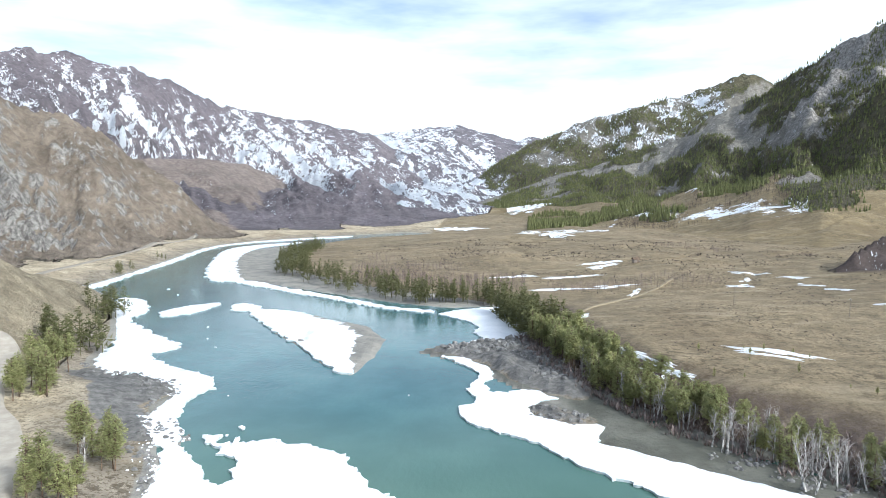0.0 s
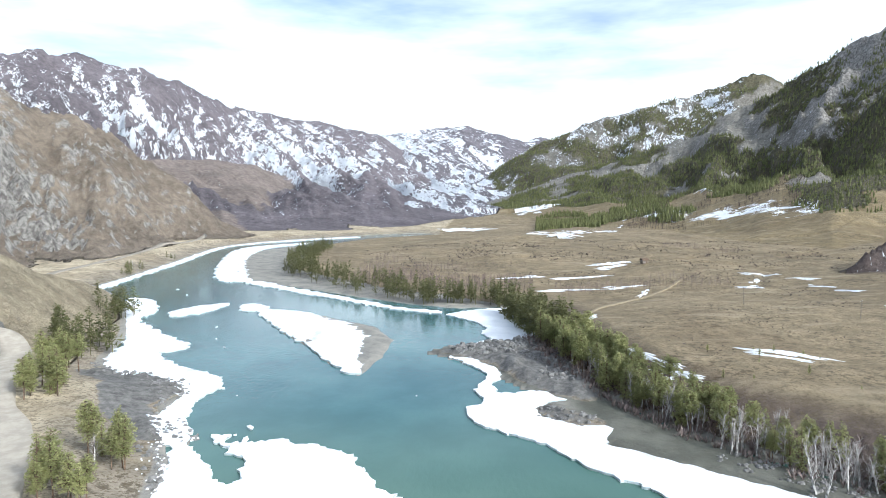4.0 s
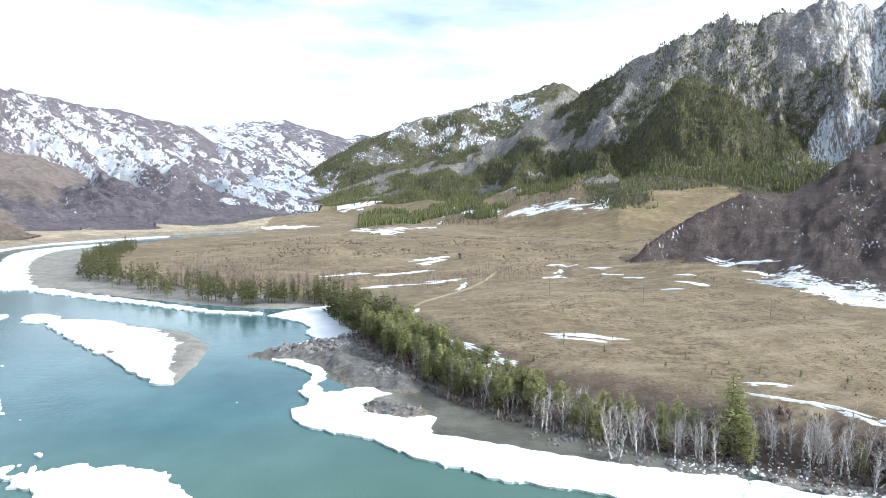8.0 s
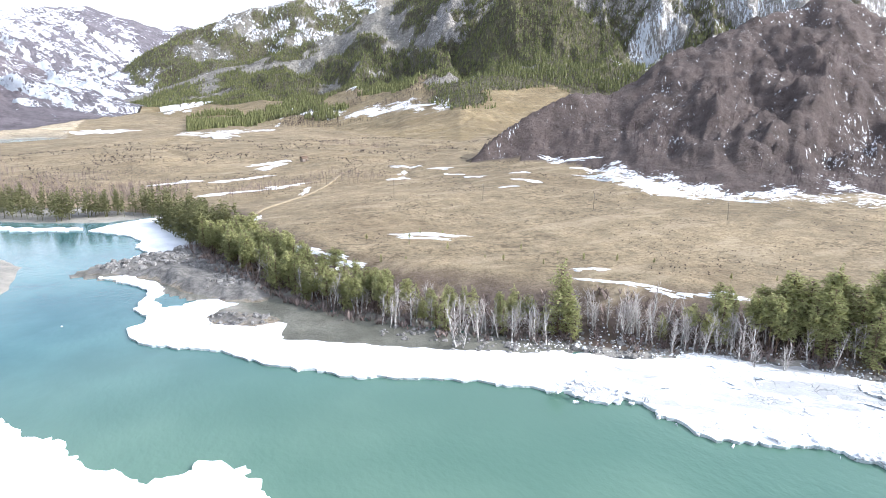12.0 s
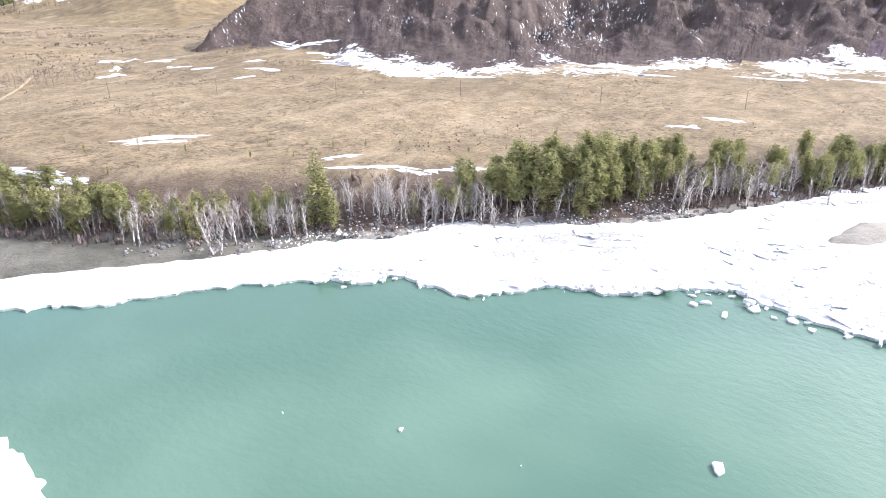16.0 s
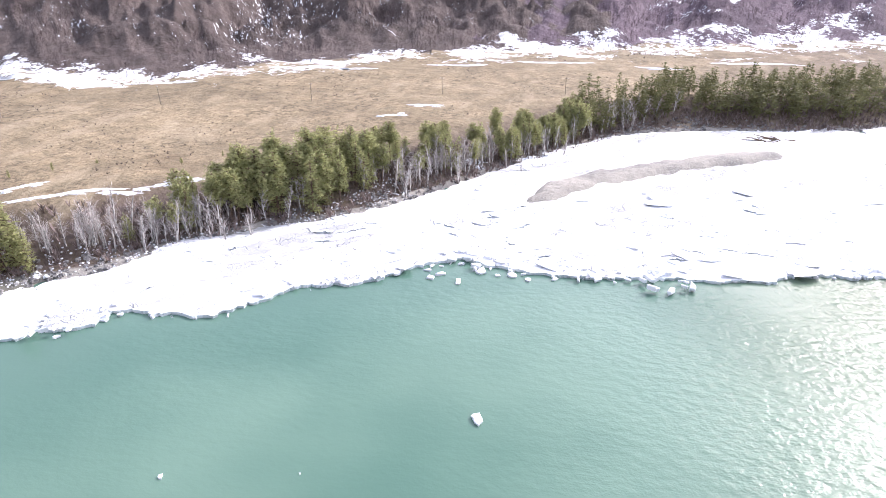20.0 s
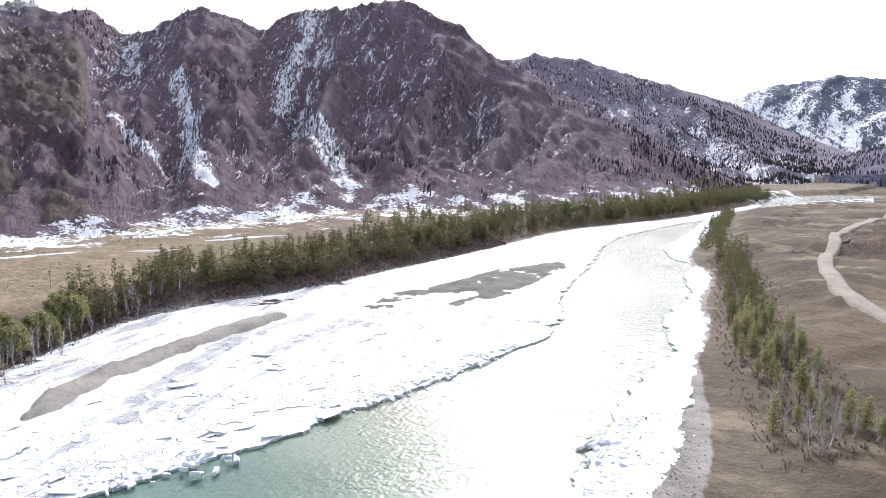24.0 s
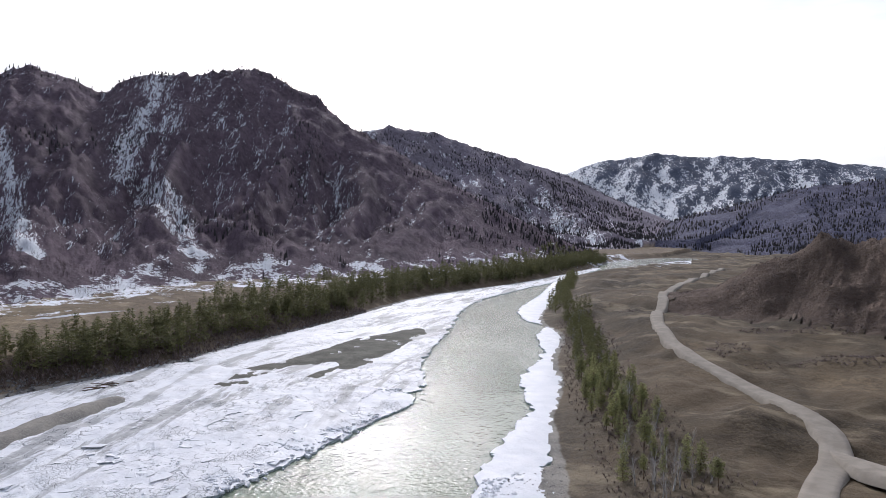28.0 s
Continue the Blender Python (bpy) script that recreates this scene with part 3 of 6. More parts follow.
def valley(x, y):
    """Height of the ground and what covers it, for arrays of places."""
    x, y = np.asarray(x, float), np.asarray(y, float)
    r = np.hypot(x, y)
    b = np.degrees(np.arctan2(x, y))
    b = np.where(b < -100, b + 360, b)
    near = r < 1400
    d = np.full(x.shape, 900.0)
    d[near] = signed_distance(x[near], y[near], RIVER)
    east = np.ones(x.shape, bool)
    east[:] = signed_distance(x, y, EAST_SIDE) < 0
    wob = fbm(x, y, 60, 3, 5)
    # valley floor
    up_valley = smooth(230, 330, y) * smooth(-400, -100, -x)
    bank = 8.0 * (1 - up_valley) + 2.6 * up_valley
    width = 26 * (1 - up_valley) + 18 * up_valley
    ze = 0.5 + bank * smooth(0, 1, (d + 2.5 * wob) / width) + 0.014 * np.clip(d - 26, 0, 420) + 0.022 * np.clip(d - 446, 0, 1600)
    ze = ze + up_valley * 5.4 * smooth(60, 210, d)
    south = smooth(-10, -90, y)
    zw = 0.5 + (4.5 + 9.0 * south * (1 - 0.85 * smooth(-330, -800, y))) * smooth(0, 1, (d + 2 * wob) / (24 + 18 * south)) + (0.075 - 0.035 * south) * np.clip(d - 24, 0, 160) * (1 - 0.7 * smooth(-400, -800, y)) + 0.01 * np.clip(d - 184, 0, 900)
    far_west = smooth(300, 400, y)
    zw = zw * (1 - far_west) + far_west * (0.5 + 5 * smooth(0, 30, d) + 0.03 * np.clip(d - 30, 0, 500))
    ze = ze + 4.5 * fbm(x, y, 190, 3, 21) * smooth(130, 380, d) + 1.8 * fbm(x, y, 60, 3, 23) * smooth(90, 220, d) - 2.2 * (1 - np.clip(np.abs(fbm(x, y, 150, 3, 27)) * 14, 0, 1)) * smooth(110, 200, d)
    z = np.where(east, ze, zw)
    z = z + np.clip(d / 30, 0, 1) * (0.9 * fbm(x, y, 45, 4, 9) + 1.2 * wob * np.clip(d / 90, 0, 1))
    folds = ridged(x + 0.5 * y, y - 0.5 * x, 70, 4, 411)
    z = z - np.where(east, 0, 1) * south * np.clip((d - 8) / 30, 0, 1) * 8.0 * (1 - folds)
    z = np.where(d < 0, -0.4 - 1.6 * smooth(0, 14, -d), z)
    gravel = smooth(7, -1, d)
    rock = np.zeros(x.shape)
    for poly, top, kind in ((GRAVEL_FLAT, 0.75, 0), (POINT_BAR, 0.9, 0), (LOG_BAR, 2.3, 0), (LOW_BAR, 1.02, 0), (ISLAND, 0.9, 0), (ROCK_SPIT, 2.2, 1), (ROCK_LOW, 1.5, 1), (WEST_ROCKS, 1.6, 1), (BEACH, 0.75, 0)):
        px, py = [p[0] for p in poly], [p[1] for p in poly]
        m = (x > min(px) - 15) & (x < max(px) + 15) & (y > min(py) - 15) & (y < max(py) + 15)
        if not m.any():
            continue
        q = signed_distance(x[m], y[m], poly) + 1.5 * fbm(x[m], y[m], 8, 3, 31)
        if kind == 0:
            zz = top * smooth(1.5, -4, q) - 0.5 * smooth(-2, 3, q) + 0.5 * fbm(x[m], y[m], 13, 4, 33) * smooth(0, -4, q)
            gravel[m] = np.maximum(gravel[m], smooth(2, -1, q))
        else:
            zz = 0.2 + (top + 2.2 * fbm(x[m], y[m], 12, 5, 77, 0.6)) * smooth(2, -5, q)
            rock[m] = np.maximum(rock[m], 0.75 * smooth(3, -2, q))
            gravel[m] = gravel[m] * (1 - 0.8 * smooth(3, -2, q))
        z[m] = np.where(q < 4, np.maximum(z[m], zz), z[m])
    meadow = z.copy()
    # ridges
    which = np.full(x.shape, -1)
    gully = np.zeros(x.shape)
    frac = np.zeros(x.shape)
    grain = np.stack([x / 60, y / 60], -1)
    for i, name in enumerate(NAMES):
        crest, foot = RIDGES[name]
        lo, hi = crest[0][0] - 3, crest[-1][0] + 3
        m = (b > lo) & (b < hi) & (r > 100)
        if not m.any():
            continue
        bm_, rm = b[m], r[m]
        rr, el = column(crest, 1, bm_), column(crest, 2, bm_)
        rf = column(foot, 1, bm_)
        size = max(120.0, crest[len(crest) // 2][1] * 0.16)
        fade = smooth(lo, crest[0][0], bm_) * smooth(hi, crest[-1][0], bm_)
        rr = rr * (1 + 0.03 * perlin(bm_ / 5.0, 0 * bm_ + i, 40 + i))
        zr = EYE + rr * np.tan(np.radians(el + 0.4))
        s = (rm - rf) / np.maximum(rr - rf, 1)
        arc = np.radians(bm_) * crest[len(crest) // 2][1]
        shear = {"west_range": 0.35, "far_range": 0.4, "west_near": 0.3, "west_shoulder": 0.4, "south_hill": -0.25, "south_back": 0.3}.get(name, 0.12)
        wx = arc + shear * (rm - rf) + 0.25 * size * perlin(x[m] / size, y[m] / size, 60 + i)
        g = ridged(wx, rm * 0.32, size, 6, 100 + 10 * i)
        g2 = ridged(wx + 0.1 * size * perlin(x[m] / (0.3 * size), y[m] / (0.3 * size), 80 + i), rm * 0.22, size * 0.34, 5, 500 + 10 * i)
        zf = meadow[m]
        lift = zr - zf
        power = 1.5 if name in ("east_main", "east_back") else 1.12
        prof = np.where(s < 1, np.clip(s, 0, 1) ** power, 1 - (s - 1) * 0.9)
        rise = smooth(0.25, 0.6, s) if name == "east_main" else np.clip(s * 2.5, 0, 1)
        carve = (1 - g) * rise * (0.12 + 0.88 * np.clip((1.02 - s) * 2.0, 0, 1))
        zl = zf + lift * prof - np.abs(lift) * {"west_near": 0.5, "west_shoulder": 0.55, "knoll": 0.35, "dark_hill": 0.28, "south_hill": 0.26, "east_main": 0.4, "west_range": 0.38, "far_range": 0.38}.get(name, 0.3) * carve + {"west_near": 0.10, "knoll": 0.10, "east_main": 0.07, "dark_hill": 0.07, "bush_hill": 0.22}.get(name, 0.04) * np.abs(lift) * (rise if name == "east_main" else np.clip(s * 4, 0, 1)) * fbm(x[m], y[m], size * 0.22, 5, 200 + i, 0.62)
        zl = zl - np.abs(lift) * {"west_range": 0.15, "far_range": 0.14, "west_near": 0.13, "west_shoulder": 0.14, "east_main": 0.10, "east_spur": 0.08, "south_back": 0.10, "south_range": 0.12, "south_hill": 0.07}.get(name, 0.05) * (1 - g2) * rise * np.clip((1.04 - s) * 4, 0.1, 1)
        zl = np.where((s > 0) & (lift > 0), zl, -1e3) * fade + (1 - fade) * np.minimum(zf - 20, 0)
        take = zl > z[m]
        z[m] = np.where(take, zl, z[m])
        which[m] = np.where(take, i, which[m])
        gully[m] = np.where(take, 0.6 * (1 - g) + 0.4 * (1 - g2), gully[m])
        frac[m] = np.where(take, s, frac[m])
        gr = np.stack([(arc + 1.25 * shear * (rm - rf)) / size + 7.0 * i, 0.42 * rm / size], -1)
        grain[m] = np.where(take[..., None], gr, grain[m])
    return z, dict(grain=grain, d=d, east=east, which=which, gully=gully, s=frac, gravel=gravel, rock=rock, r=r, b=b, up=up_valley)


def road_mask(x, y, z, line, half, far=420):
    m = (np.abs(x) < far) & (np.abs(y) < 820)
    pts = curve_line(line, 6.0)
    best = np.full(x.shape, 1e9)
    xs, ys = x[m], y[m]
    q = np.full(xs.shape, 1e9)
    for (ax, ay), (bx, by) in zip(pts[:-1], pts[1:]):
        ex, ey = bx - ax, by - ay
        t = np.clip(((xs - ax) * ex + (ys - ay) * ey) / (ex * ex + ey * ey + 1e-9), 0, 1)
        q = np.minimum(q, (xs - ax - t * ex) ** 2 + (ys - ay - t * ey) ** 2)
    best[m] = np.sqrt(q)
    return best


def meadow_edge(x, y, b):
    """How far up the eastern slope the grass reaches."""
    return 0.17 + 0.23 * smooth(5, 9, b) * smooth(31, 25, b) + 0.25 * fbm(x, y, 230, 3, 350)


def wooded_at(x, y, c):
    """Where conifers cover the eastern slopes."""
    spur = c["which"] == NAMES.index("east_spur")
    return fbm(x, y, 160, 4, 301) + 0.52 - 0.55 * c["s"] + np.where(spur, 0.30, 0) + 0.16 * smooth(30, 33, c["b"]) - 0.5 * smooth(42, 48, c["b"]) > 0


# snow-filled gullies on the southern hill: their line and width
GULLIES = [([(1060, -380), (1007, -363), (903, -288), (816, -258)], 24), ([(955, -367), (900, -308), (860, -285)], 13), ([(760, -266), (690, -255), (594, -239), (558, -239)], 20),
           ([(900, -146), (874, -143), (779, -135), (680, -122), (556, -108)], 17), ([(780, -60), (756, -69), (696, -91)], 18), ([(720, -280), (600, -250), (520, -225)], 16)]
# pale cliffs: place and reach
CLIFFS = [(-475, 575, 62), (-440, 600, 45), (-335, 500, 42), (-352, 560, 36), (-420, 540, 40)]


def build_ground():
    bearings = np.concatenate([np.arange(-46, 173, 0.19), np.arange(173, 314, 2.0)])
    rings = np.concatenate([np.geomspace(14, 420, 205, endpoint=False), np.geomspace(420, 4950, 270)])
    bb, rr = np.meshgrid(np.radians(bearings), rings, indexing="ij")
    x, y = rr * np.sin(bb), rr * np.cos(bb)
    z, c = valley(x.ravel(), y.ravel())
    x, y = x.ravel(), y.ravel()
    na, nr = bb.shape
    # cover
    tone = np.tile(np.array([0.232, 0.182, 0.112]), (len(x), 1))
    snow = np.full(len(x), -0.6)
    rock = c["rock"].copy()
    tuft = np.ones(len(x))
    west = ~c["east"]
    tone[west] = (0.46, 0.385, 0.27)
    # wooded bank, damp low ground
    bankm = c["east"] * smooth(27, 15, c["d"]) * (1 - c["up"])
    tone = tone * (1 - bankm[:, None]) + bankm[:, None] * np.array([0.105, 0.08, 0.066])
    # terrace grass darkened in patches, painting in the shade of its folds
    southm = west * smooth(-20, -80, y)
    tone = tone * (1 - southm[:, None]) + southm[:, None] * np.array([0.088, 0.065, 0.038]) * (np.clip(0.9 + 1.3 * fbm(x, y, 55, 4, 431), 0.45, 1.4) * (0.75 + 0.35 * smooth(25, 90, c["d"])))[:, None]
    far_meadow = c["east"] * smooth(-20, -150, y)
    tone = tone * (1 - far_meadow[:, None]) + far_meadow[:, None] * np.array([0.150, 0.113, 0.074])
    lowm = smooth(30, 8, c["d"]) * west * (1 - 0.75 * southm)
    tone = tone * (1 - lowm[:, None]) + lowm[:, None] * np.array([0.28, 0.24, 0.185])
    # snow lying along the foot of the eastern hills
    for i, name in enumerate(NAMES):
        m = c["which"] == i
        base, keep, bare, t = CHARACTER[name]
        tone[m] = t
        tuft[m] = 0.0
        g = c["gully"][m]
        snow[m] = base + keep * (g - 0.42) * 1.3
        rock[m] = bare + 0.5 * (0.45 - g)
    foot = np.interp(c["b"], [33, 36, 39.6, 46.5, 55.7, 64, 79, 92, 105, 113, 123, 134, 144, 150], [420, 440, 405, 342, 313, 340, 380, 420, 480, 540, 565, 665, 865, 980])
    u = (c["r"] - foot) / (foot * 0.24)
    m = (c["b"] > 30) & (c["b"] < 156)
    belt = np.exp(-np.where(u < 0, (u / (0.8 + 0.5 * smooth(80, 100, c["b"]))) ** 2, (u / (0.6 + 0.5 * smooth(86, 95, c["b"]))) ** 2)) * smooth(34, 46, c["b"]) * (1.08 - 0.04 * smooth(110, 130, c["b"]))
    snow = np.where(m, np.maximum(snow, -0.6 + 1.06 * belt), snow)
    m_belt = m.copy()
    mead = np.isin(c["which"], [NAMES.index("east_main"), NAMES.index("east_back")]) & (c["s"] < meadow_edge(x, y, c["b"]))
    tone[mead] = (0.20, 0.154, 0.084)
    tuft[mead] = 1.0
    rock[mead] = -0.3
    snow[mead] = -0.22
    craggy = np.clip(1 - tuft, 0, 1)
    # snow keeps to the faces turned from the sun, bare rock to the steep ones
    zg = z.reshape(na, nr)
    side = (np.gradient(zg, np.radians(bearings), axis=0) / rr).ravel()
    steep = np.hypot(side, np.gradient(zg, rings, axis=1).ravel())
    for name, k in (("west_range", 0.30), ("far_range", 0.30), ("east_back", 0.22), ("south_back", 0.2), ("south_range", 0.22), ("south_hill", 0.12), ("west_shoulder", 0.12)):
        snow = snow + np.where(c["which"] == NAMES.index(name), k * np.clip(side / 0.4, -1, 1), 0)
    for name, k in (("west_near", 0.50), ("knoll", 0.25), ("east_main", 0.35), ("east_spur", 0.35), ("west_range", 0.15), ("west_shoulder", 0.2)):
        rock = rock + np.where(c["which"] == NAMES.index(name), k * (smooth(0.55, 1.25, steep) - 0.35), 0)
    hi = np.isin(c["which"], [NAMES.index("west_range")])
    snow = snow + np.where(hi, 0.50 * smooth(0.28, 0.55, c["s"] + 0.15 * fbm(x, y, 300, 3, 352)) - 0.42, 0)
    eb = c["which"] == NAMES.index("east_back")
    snow = snow + np.where(eb, 0.34 * np.exp(-((c["b"] - 20) / 6.5) ** 2) * smooth(0.3, 0.6, c["s"]) - 0.2, 0)
    em = c["which"] == NAMES.index("east_main")
    snow = snow + np.where(em, np.where(c["s"] > 0.17, 0.42 * smooth(41, 47, c["b"]) - 0.15, 0), 0)
    rock = rock + np.where(em, 0.45 * smooth(0.55, 0.9, c["s"]) * smooth(26, 34, c["b"]), 0)
    sh = c["which"] == NAMES.index("south_hill")
    for line, wide in GULLIES:
        q = np.where(sh, road_mask(x, y, z, line, wide, 1200), 1e3)
        snow = np.maximum(snow, 0.60 * np.exp(-(q / (0.85 * wide)) ** 2) - 0.1 * (q > 3 * wide))
    wooded = np.isin(c["which"], [NAMES.index(q) for q in ("east_main", "east_spur", "east_back")]) & wooded_at(x, y, c) & ~mead
    tone[wooded] = (0.15, 0.135, 0.082)
    rock[wooded] = rock[wooded] - 0.25
    snow[wooded] = snow[wooded] - 0.22
    wn = np.isin(c["which"], [NAMES.index("west_near"), NAMES.index("knoll")])
    for px, py, reach in CLIFFS:
        rock = rock + np.where(wn, 0.36 * np.exp(-((x - px) ** 2 + (y - py) ** 2) / reach ** 2), 0)
    snow = snow - np.where(hi, 0.26 * smooth(-27, -31, c["b"]), 0)
    grove_foot = np.interp(c["b"], [8, 14.5, 15.5, 21, 27, 29], [800, 800, 1080, 930, 860, 820])
    snow = snow + np.where((c["b"] > 7) & (c["b"] < 30) & c["east"], 0.62 * np.exp(-((c["r"] - grove_foot) / 70) ** 2), 0)
    gravel = c["gravel"]
    for line, half in ((ROAD_NEAR, 2.2), (ROAD_FAR, 2.2), (ROAD_UPPER, 2.0)):
        q = road_mask(x, y, z, line, half)
        gravel = np.maximum(gravel, smooth(half + 1.2, half - 0.8, q) * 1.3)
    for px, py, l, w, t in PATCHES:
        m = (np.abs(x - px) < l) & (np.abs(y - py) < l)
        ca, sa = math.cos(radians(t)), math.sin(radians(t))
        u, v = (x[m] - px) * ca + (y[m] - py) * sa, (y[m] - py) * ca - (x[m] - px) * sa
        q = np.exp(-(u / (l * 0.55)) ** 2 - (v / (w * 0.9 + 1.0)) ** 2)
        snow[m] = np.maximum(snow[m], -0.6 + 1.1 * q)
    wet = np.zeros(len(x))
    for shape in (LOW_BAR, GRAVEL_FLAT, ROCK_SPIT, ROCK_LOW, WEST_ROCKS):
        px, py = [p[0] for p in shape], [p[1] for p in shape]
        m = (x > min(px) - 15) & (x < max(px) + 15) & (y > min(py) - 15) & (y < max(py) + 15)
        wet[m] = np.maximum(wet[m], smooth(5, -1, signed_distance(x[m], y[m], shape)))
    cover = np.stack([snow, rock, gravel, wet], 1)
    relief = craggy * np.where(np.isin(c["which"], [NAMES.index(q) for q in ("south_hill", "dark_hill", "south_back", "south_low")]), 0.4, 1.0)
    extra = np.stack([tuft, relief, craggy * (1 - smooth(0.2, 0.6, belt) * m_belt), tuft], 1)
    # faces
    i, j = np.meshgrid(np.arange(na), np.arange(nr - 1), indexing="ij")
    k = (i + 1) % na
    quads = np.stack([i * nr + j, i * nr + j + 1, k * nr + j + 1, k * nr + j], -1).reshape(-1, 4)
    me = bpy.data.meshes.new("ground")
    nv, nq = len(x), len(quads)
    centre = nv
    fan = np.stack([np.full(na, centre), np.arange(na) * nr, ((np.arange(na) + 1) % na) * nr], 1)
    co = np.concatenate([np.stack([x, y, z], 1), [[0, 0, float(np.mean(z.reshape(na, nr)[:, 0]))]]])
    me.vertices.add(nv + 1)
    me.vertices.foreach_set("co", co.ravel())
    me.loops.add(nq * 4 + len(fan) * 3)
    me.loops.foreach_set("vertex_index", np.concatenate([quads.ravel(), fan.ravel()]).astype(np.int32))
    me.polygons.add(nq + len(fan))
    me.polygons.foreach_set("loop_start", np.concatenate([np.arange(nq) * 4, nq * 4 + np.arange(len(fan)) * 3]).astype(np.int32))
    me.polygons.foreach_set("use_smooth", np.ones(nq + len(fan), bool))
    a = me.attributes.new("grain", "FLOAT_VECTOR", "POINT")
    gv = np.concatenate([c["grain"], np.zeros((nv, 1))], 1)
    a.data.foreach_set("vector", np.concatenate([gv, gv[-1:]]).astype(np.float32).ravel())
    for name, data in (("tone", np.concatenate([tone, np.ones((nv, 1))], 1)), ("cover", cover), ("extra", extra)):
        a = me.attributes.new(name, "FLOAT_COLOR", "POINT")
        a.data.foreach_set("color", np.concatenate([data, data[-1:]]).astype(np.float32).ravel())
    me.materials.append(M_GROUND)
    me.update(calc_edges=True)
    me.validate()
    ob = new("ground", me)
    return tagged(ob, "dry grass valley floor rising into brown rocky snow-streaked mountains", "ground", kind="structure")


ground = build_ground()


def height(points):
    p = np.array(points, float).reshape(-1, 2)
    return valley(p[:, 0], p[:, 1])[0]


# water: one level sheet in the valley
def build_water():
    xs = np.linspace(-420, 620, 60)
    ys = np.linspace(-1150, 1050, 120)
    v = [(a, b, 0.0) for a in xs for b in ys]
    f = [(i * 120 + j, (i + 1) * 120 + j, (i + 1) * 120 + j + 1, i * 120 + j + 1) for i in range(59) for j in range(119)]
    ob = mesh_object("water", v, f, M_WATER)
    flow = np.array([smooth(25, -70, b) for q in xs for b in ys])
    at = ob.data.attributes.new("flow", "FLOAT_COLOR", "POINT")
    # where the water is painted with reflected sky blue
    sky_blue = np.array([smooth(70, 200, b) for q in xs for b in ys])
    at.data.foreach_set("color", np.stack([flow, sky_blue, flow, flow], 1).astype(np.float32).ravel())
    return tagged(ob, "turquoise mountain river with small ripples", "river", kind="structure")


water = build_water()


# ---------------------------------------------------------------- roads
def road_material(name="gravel_road", pale=1.0):
    n = Nodes(name, 0.95)
    a, b = n.noise(0.25, 6, 0.65), n.noise(6.0, 4, 0.6)
    col = n.mix(n.ramp(a, 0.35, 0.65), tuple(pale * q for q in (0.245, 0.218, 0.178)), tuple(pale * q for q in (0.32, 0.285, 0.235)))
    col = n.mix(n.ramp(b, 0.5, 0.75, 0, 0.5), col, tuple(pale * q for q in (0.25, 0.226, 0.195)))
    return n.done(col, n.bump(b, 0.4, 0.06))


# one gravel in two copies: darker for backlit stretches, lighter for the front-lit one
M_ROAD = road_material()
M_ROAD_LIT = road_material("lit_gravel_road", 1.35)


def build_road(line, width, label, material=None):
    p = curve_line(line, 2.5)
    t = np.gradient(p, axis=0)
    t /= np.linalg.norm(t, axis=1)[:, None] + 1e-9
    nrm = np.stack([-t[:, 1], t[:, 0]], 1)
    ends = np.minimum(np.arange(len(p)), np.arange(len(p))[::-1])
    w = width * ((1 + 0.18 * fbm(p[:, 0], p[:, 1], 20, 3, 71)) * smooth(-1, 7, ends))[:, None]
    offs = [-0.62, -0.5, -0.28, 0, 0.28, 0.5, 0.62]
    rows = [p + nrm * w * o for o in offs]
    zs = np.stack([height(q) for q in rows])
    top = zs[1:6].max(0)
    top = np.max([np.roll(top, q) for q in (-2, -1, 0, 1, 2)], 0)
    k = np.ones(9) / 9
    top = np.convolve(np.pad(top, 4, mode="edge"), k, "valid")
    lift = [-1.6, 0.12, 0.05, 0.16, 0.05, 0.12, -1.6]
    v, f = [], []
    m = len(offs)
    for i in range(len(p)):
        for j in range(m):
            v.append((*rows[j][i], top[i] + 0.12 + lift[j] - 1.2 * float(smooth(5, 0, ends[i]))))
    for i in range(len(p) - 1):
        for j in range(m - 1):
            f.append((i * m + j, i * m + j + 1, (i + 1) * m + j + 1, (i + 1) * m + j))
    return tagged(mesh_object("road", v, f, material or M_ROAD), label, "road", kind="structure")


build_road(ROAD_NEAR[2:], 6.6, "pale gravel road below the rocky slope", M_ROAD_LIT)
build_road(ROAD_FAR, 5.0, "pale gravel road over the grassy terrace")
build_road(ROAD_UPPER, 4.5, "narrow earth road under the far hills")
build_road(TRACK[:8], 1.3, "faint earth track along the meadow edge", M_TRACK)
build_road([(35, -143), (31, -136), (24, -130), (14, -124), (-6, -116), (-24, -110)], 6.5, "gravel side road joining at the bend")

# ---------------------------------------------------------------- shelf ice
from mathutils.geometry import delaunay_2d_cdt

SHELF_NORTH = ([(30, 241), (14, 237), (0, 214), (1, 208), (9, 195.5), (9.7, 185), (6.4, 176), (8.5, 165), (4, 158.5), (4, 151.5), (9, 144.5), (18.5, 137.5), (24.5, 128.5), (30, 120.3), (37.3, 113), (42.4, 108), (51, 103), (60, 97), (68, 90), (75, 84)],
               [(86.7, 97.5), (79.5, 101.5), (67.4, 109.3), (56.8, 117.7), (48.6, 123.9), (41.4, 130.5), (34.5, 136), (39.3, 141), (47.9, 145.5), (40, 154), (36.5, 147.7), (28, 150), (22.2, 154), (24, 162), (30.4, 167), (23.6, 174), (17, 171.5), (12.7, 173), (12.3, 183), (15.6, 192.4), (10.3, 204), (10, 212), (22, 232)])
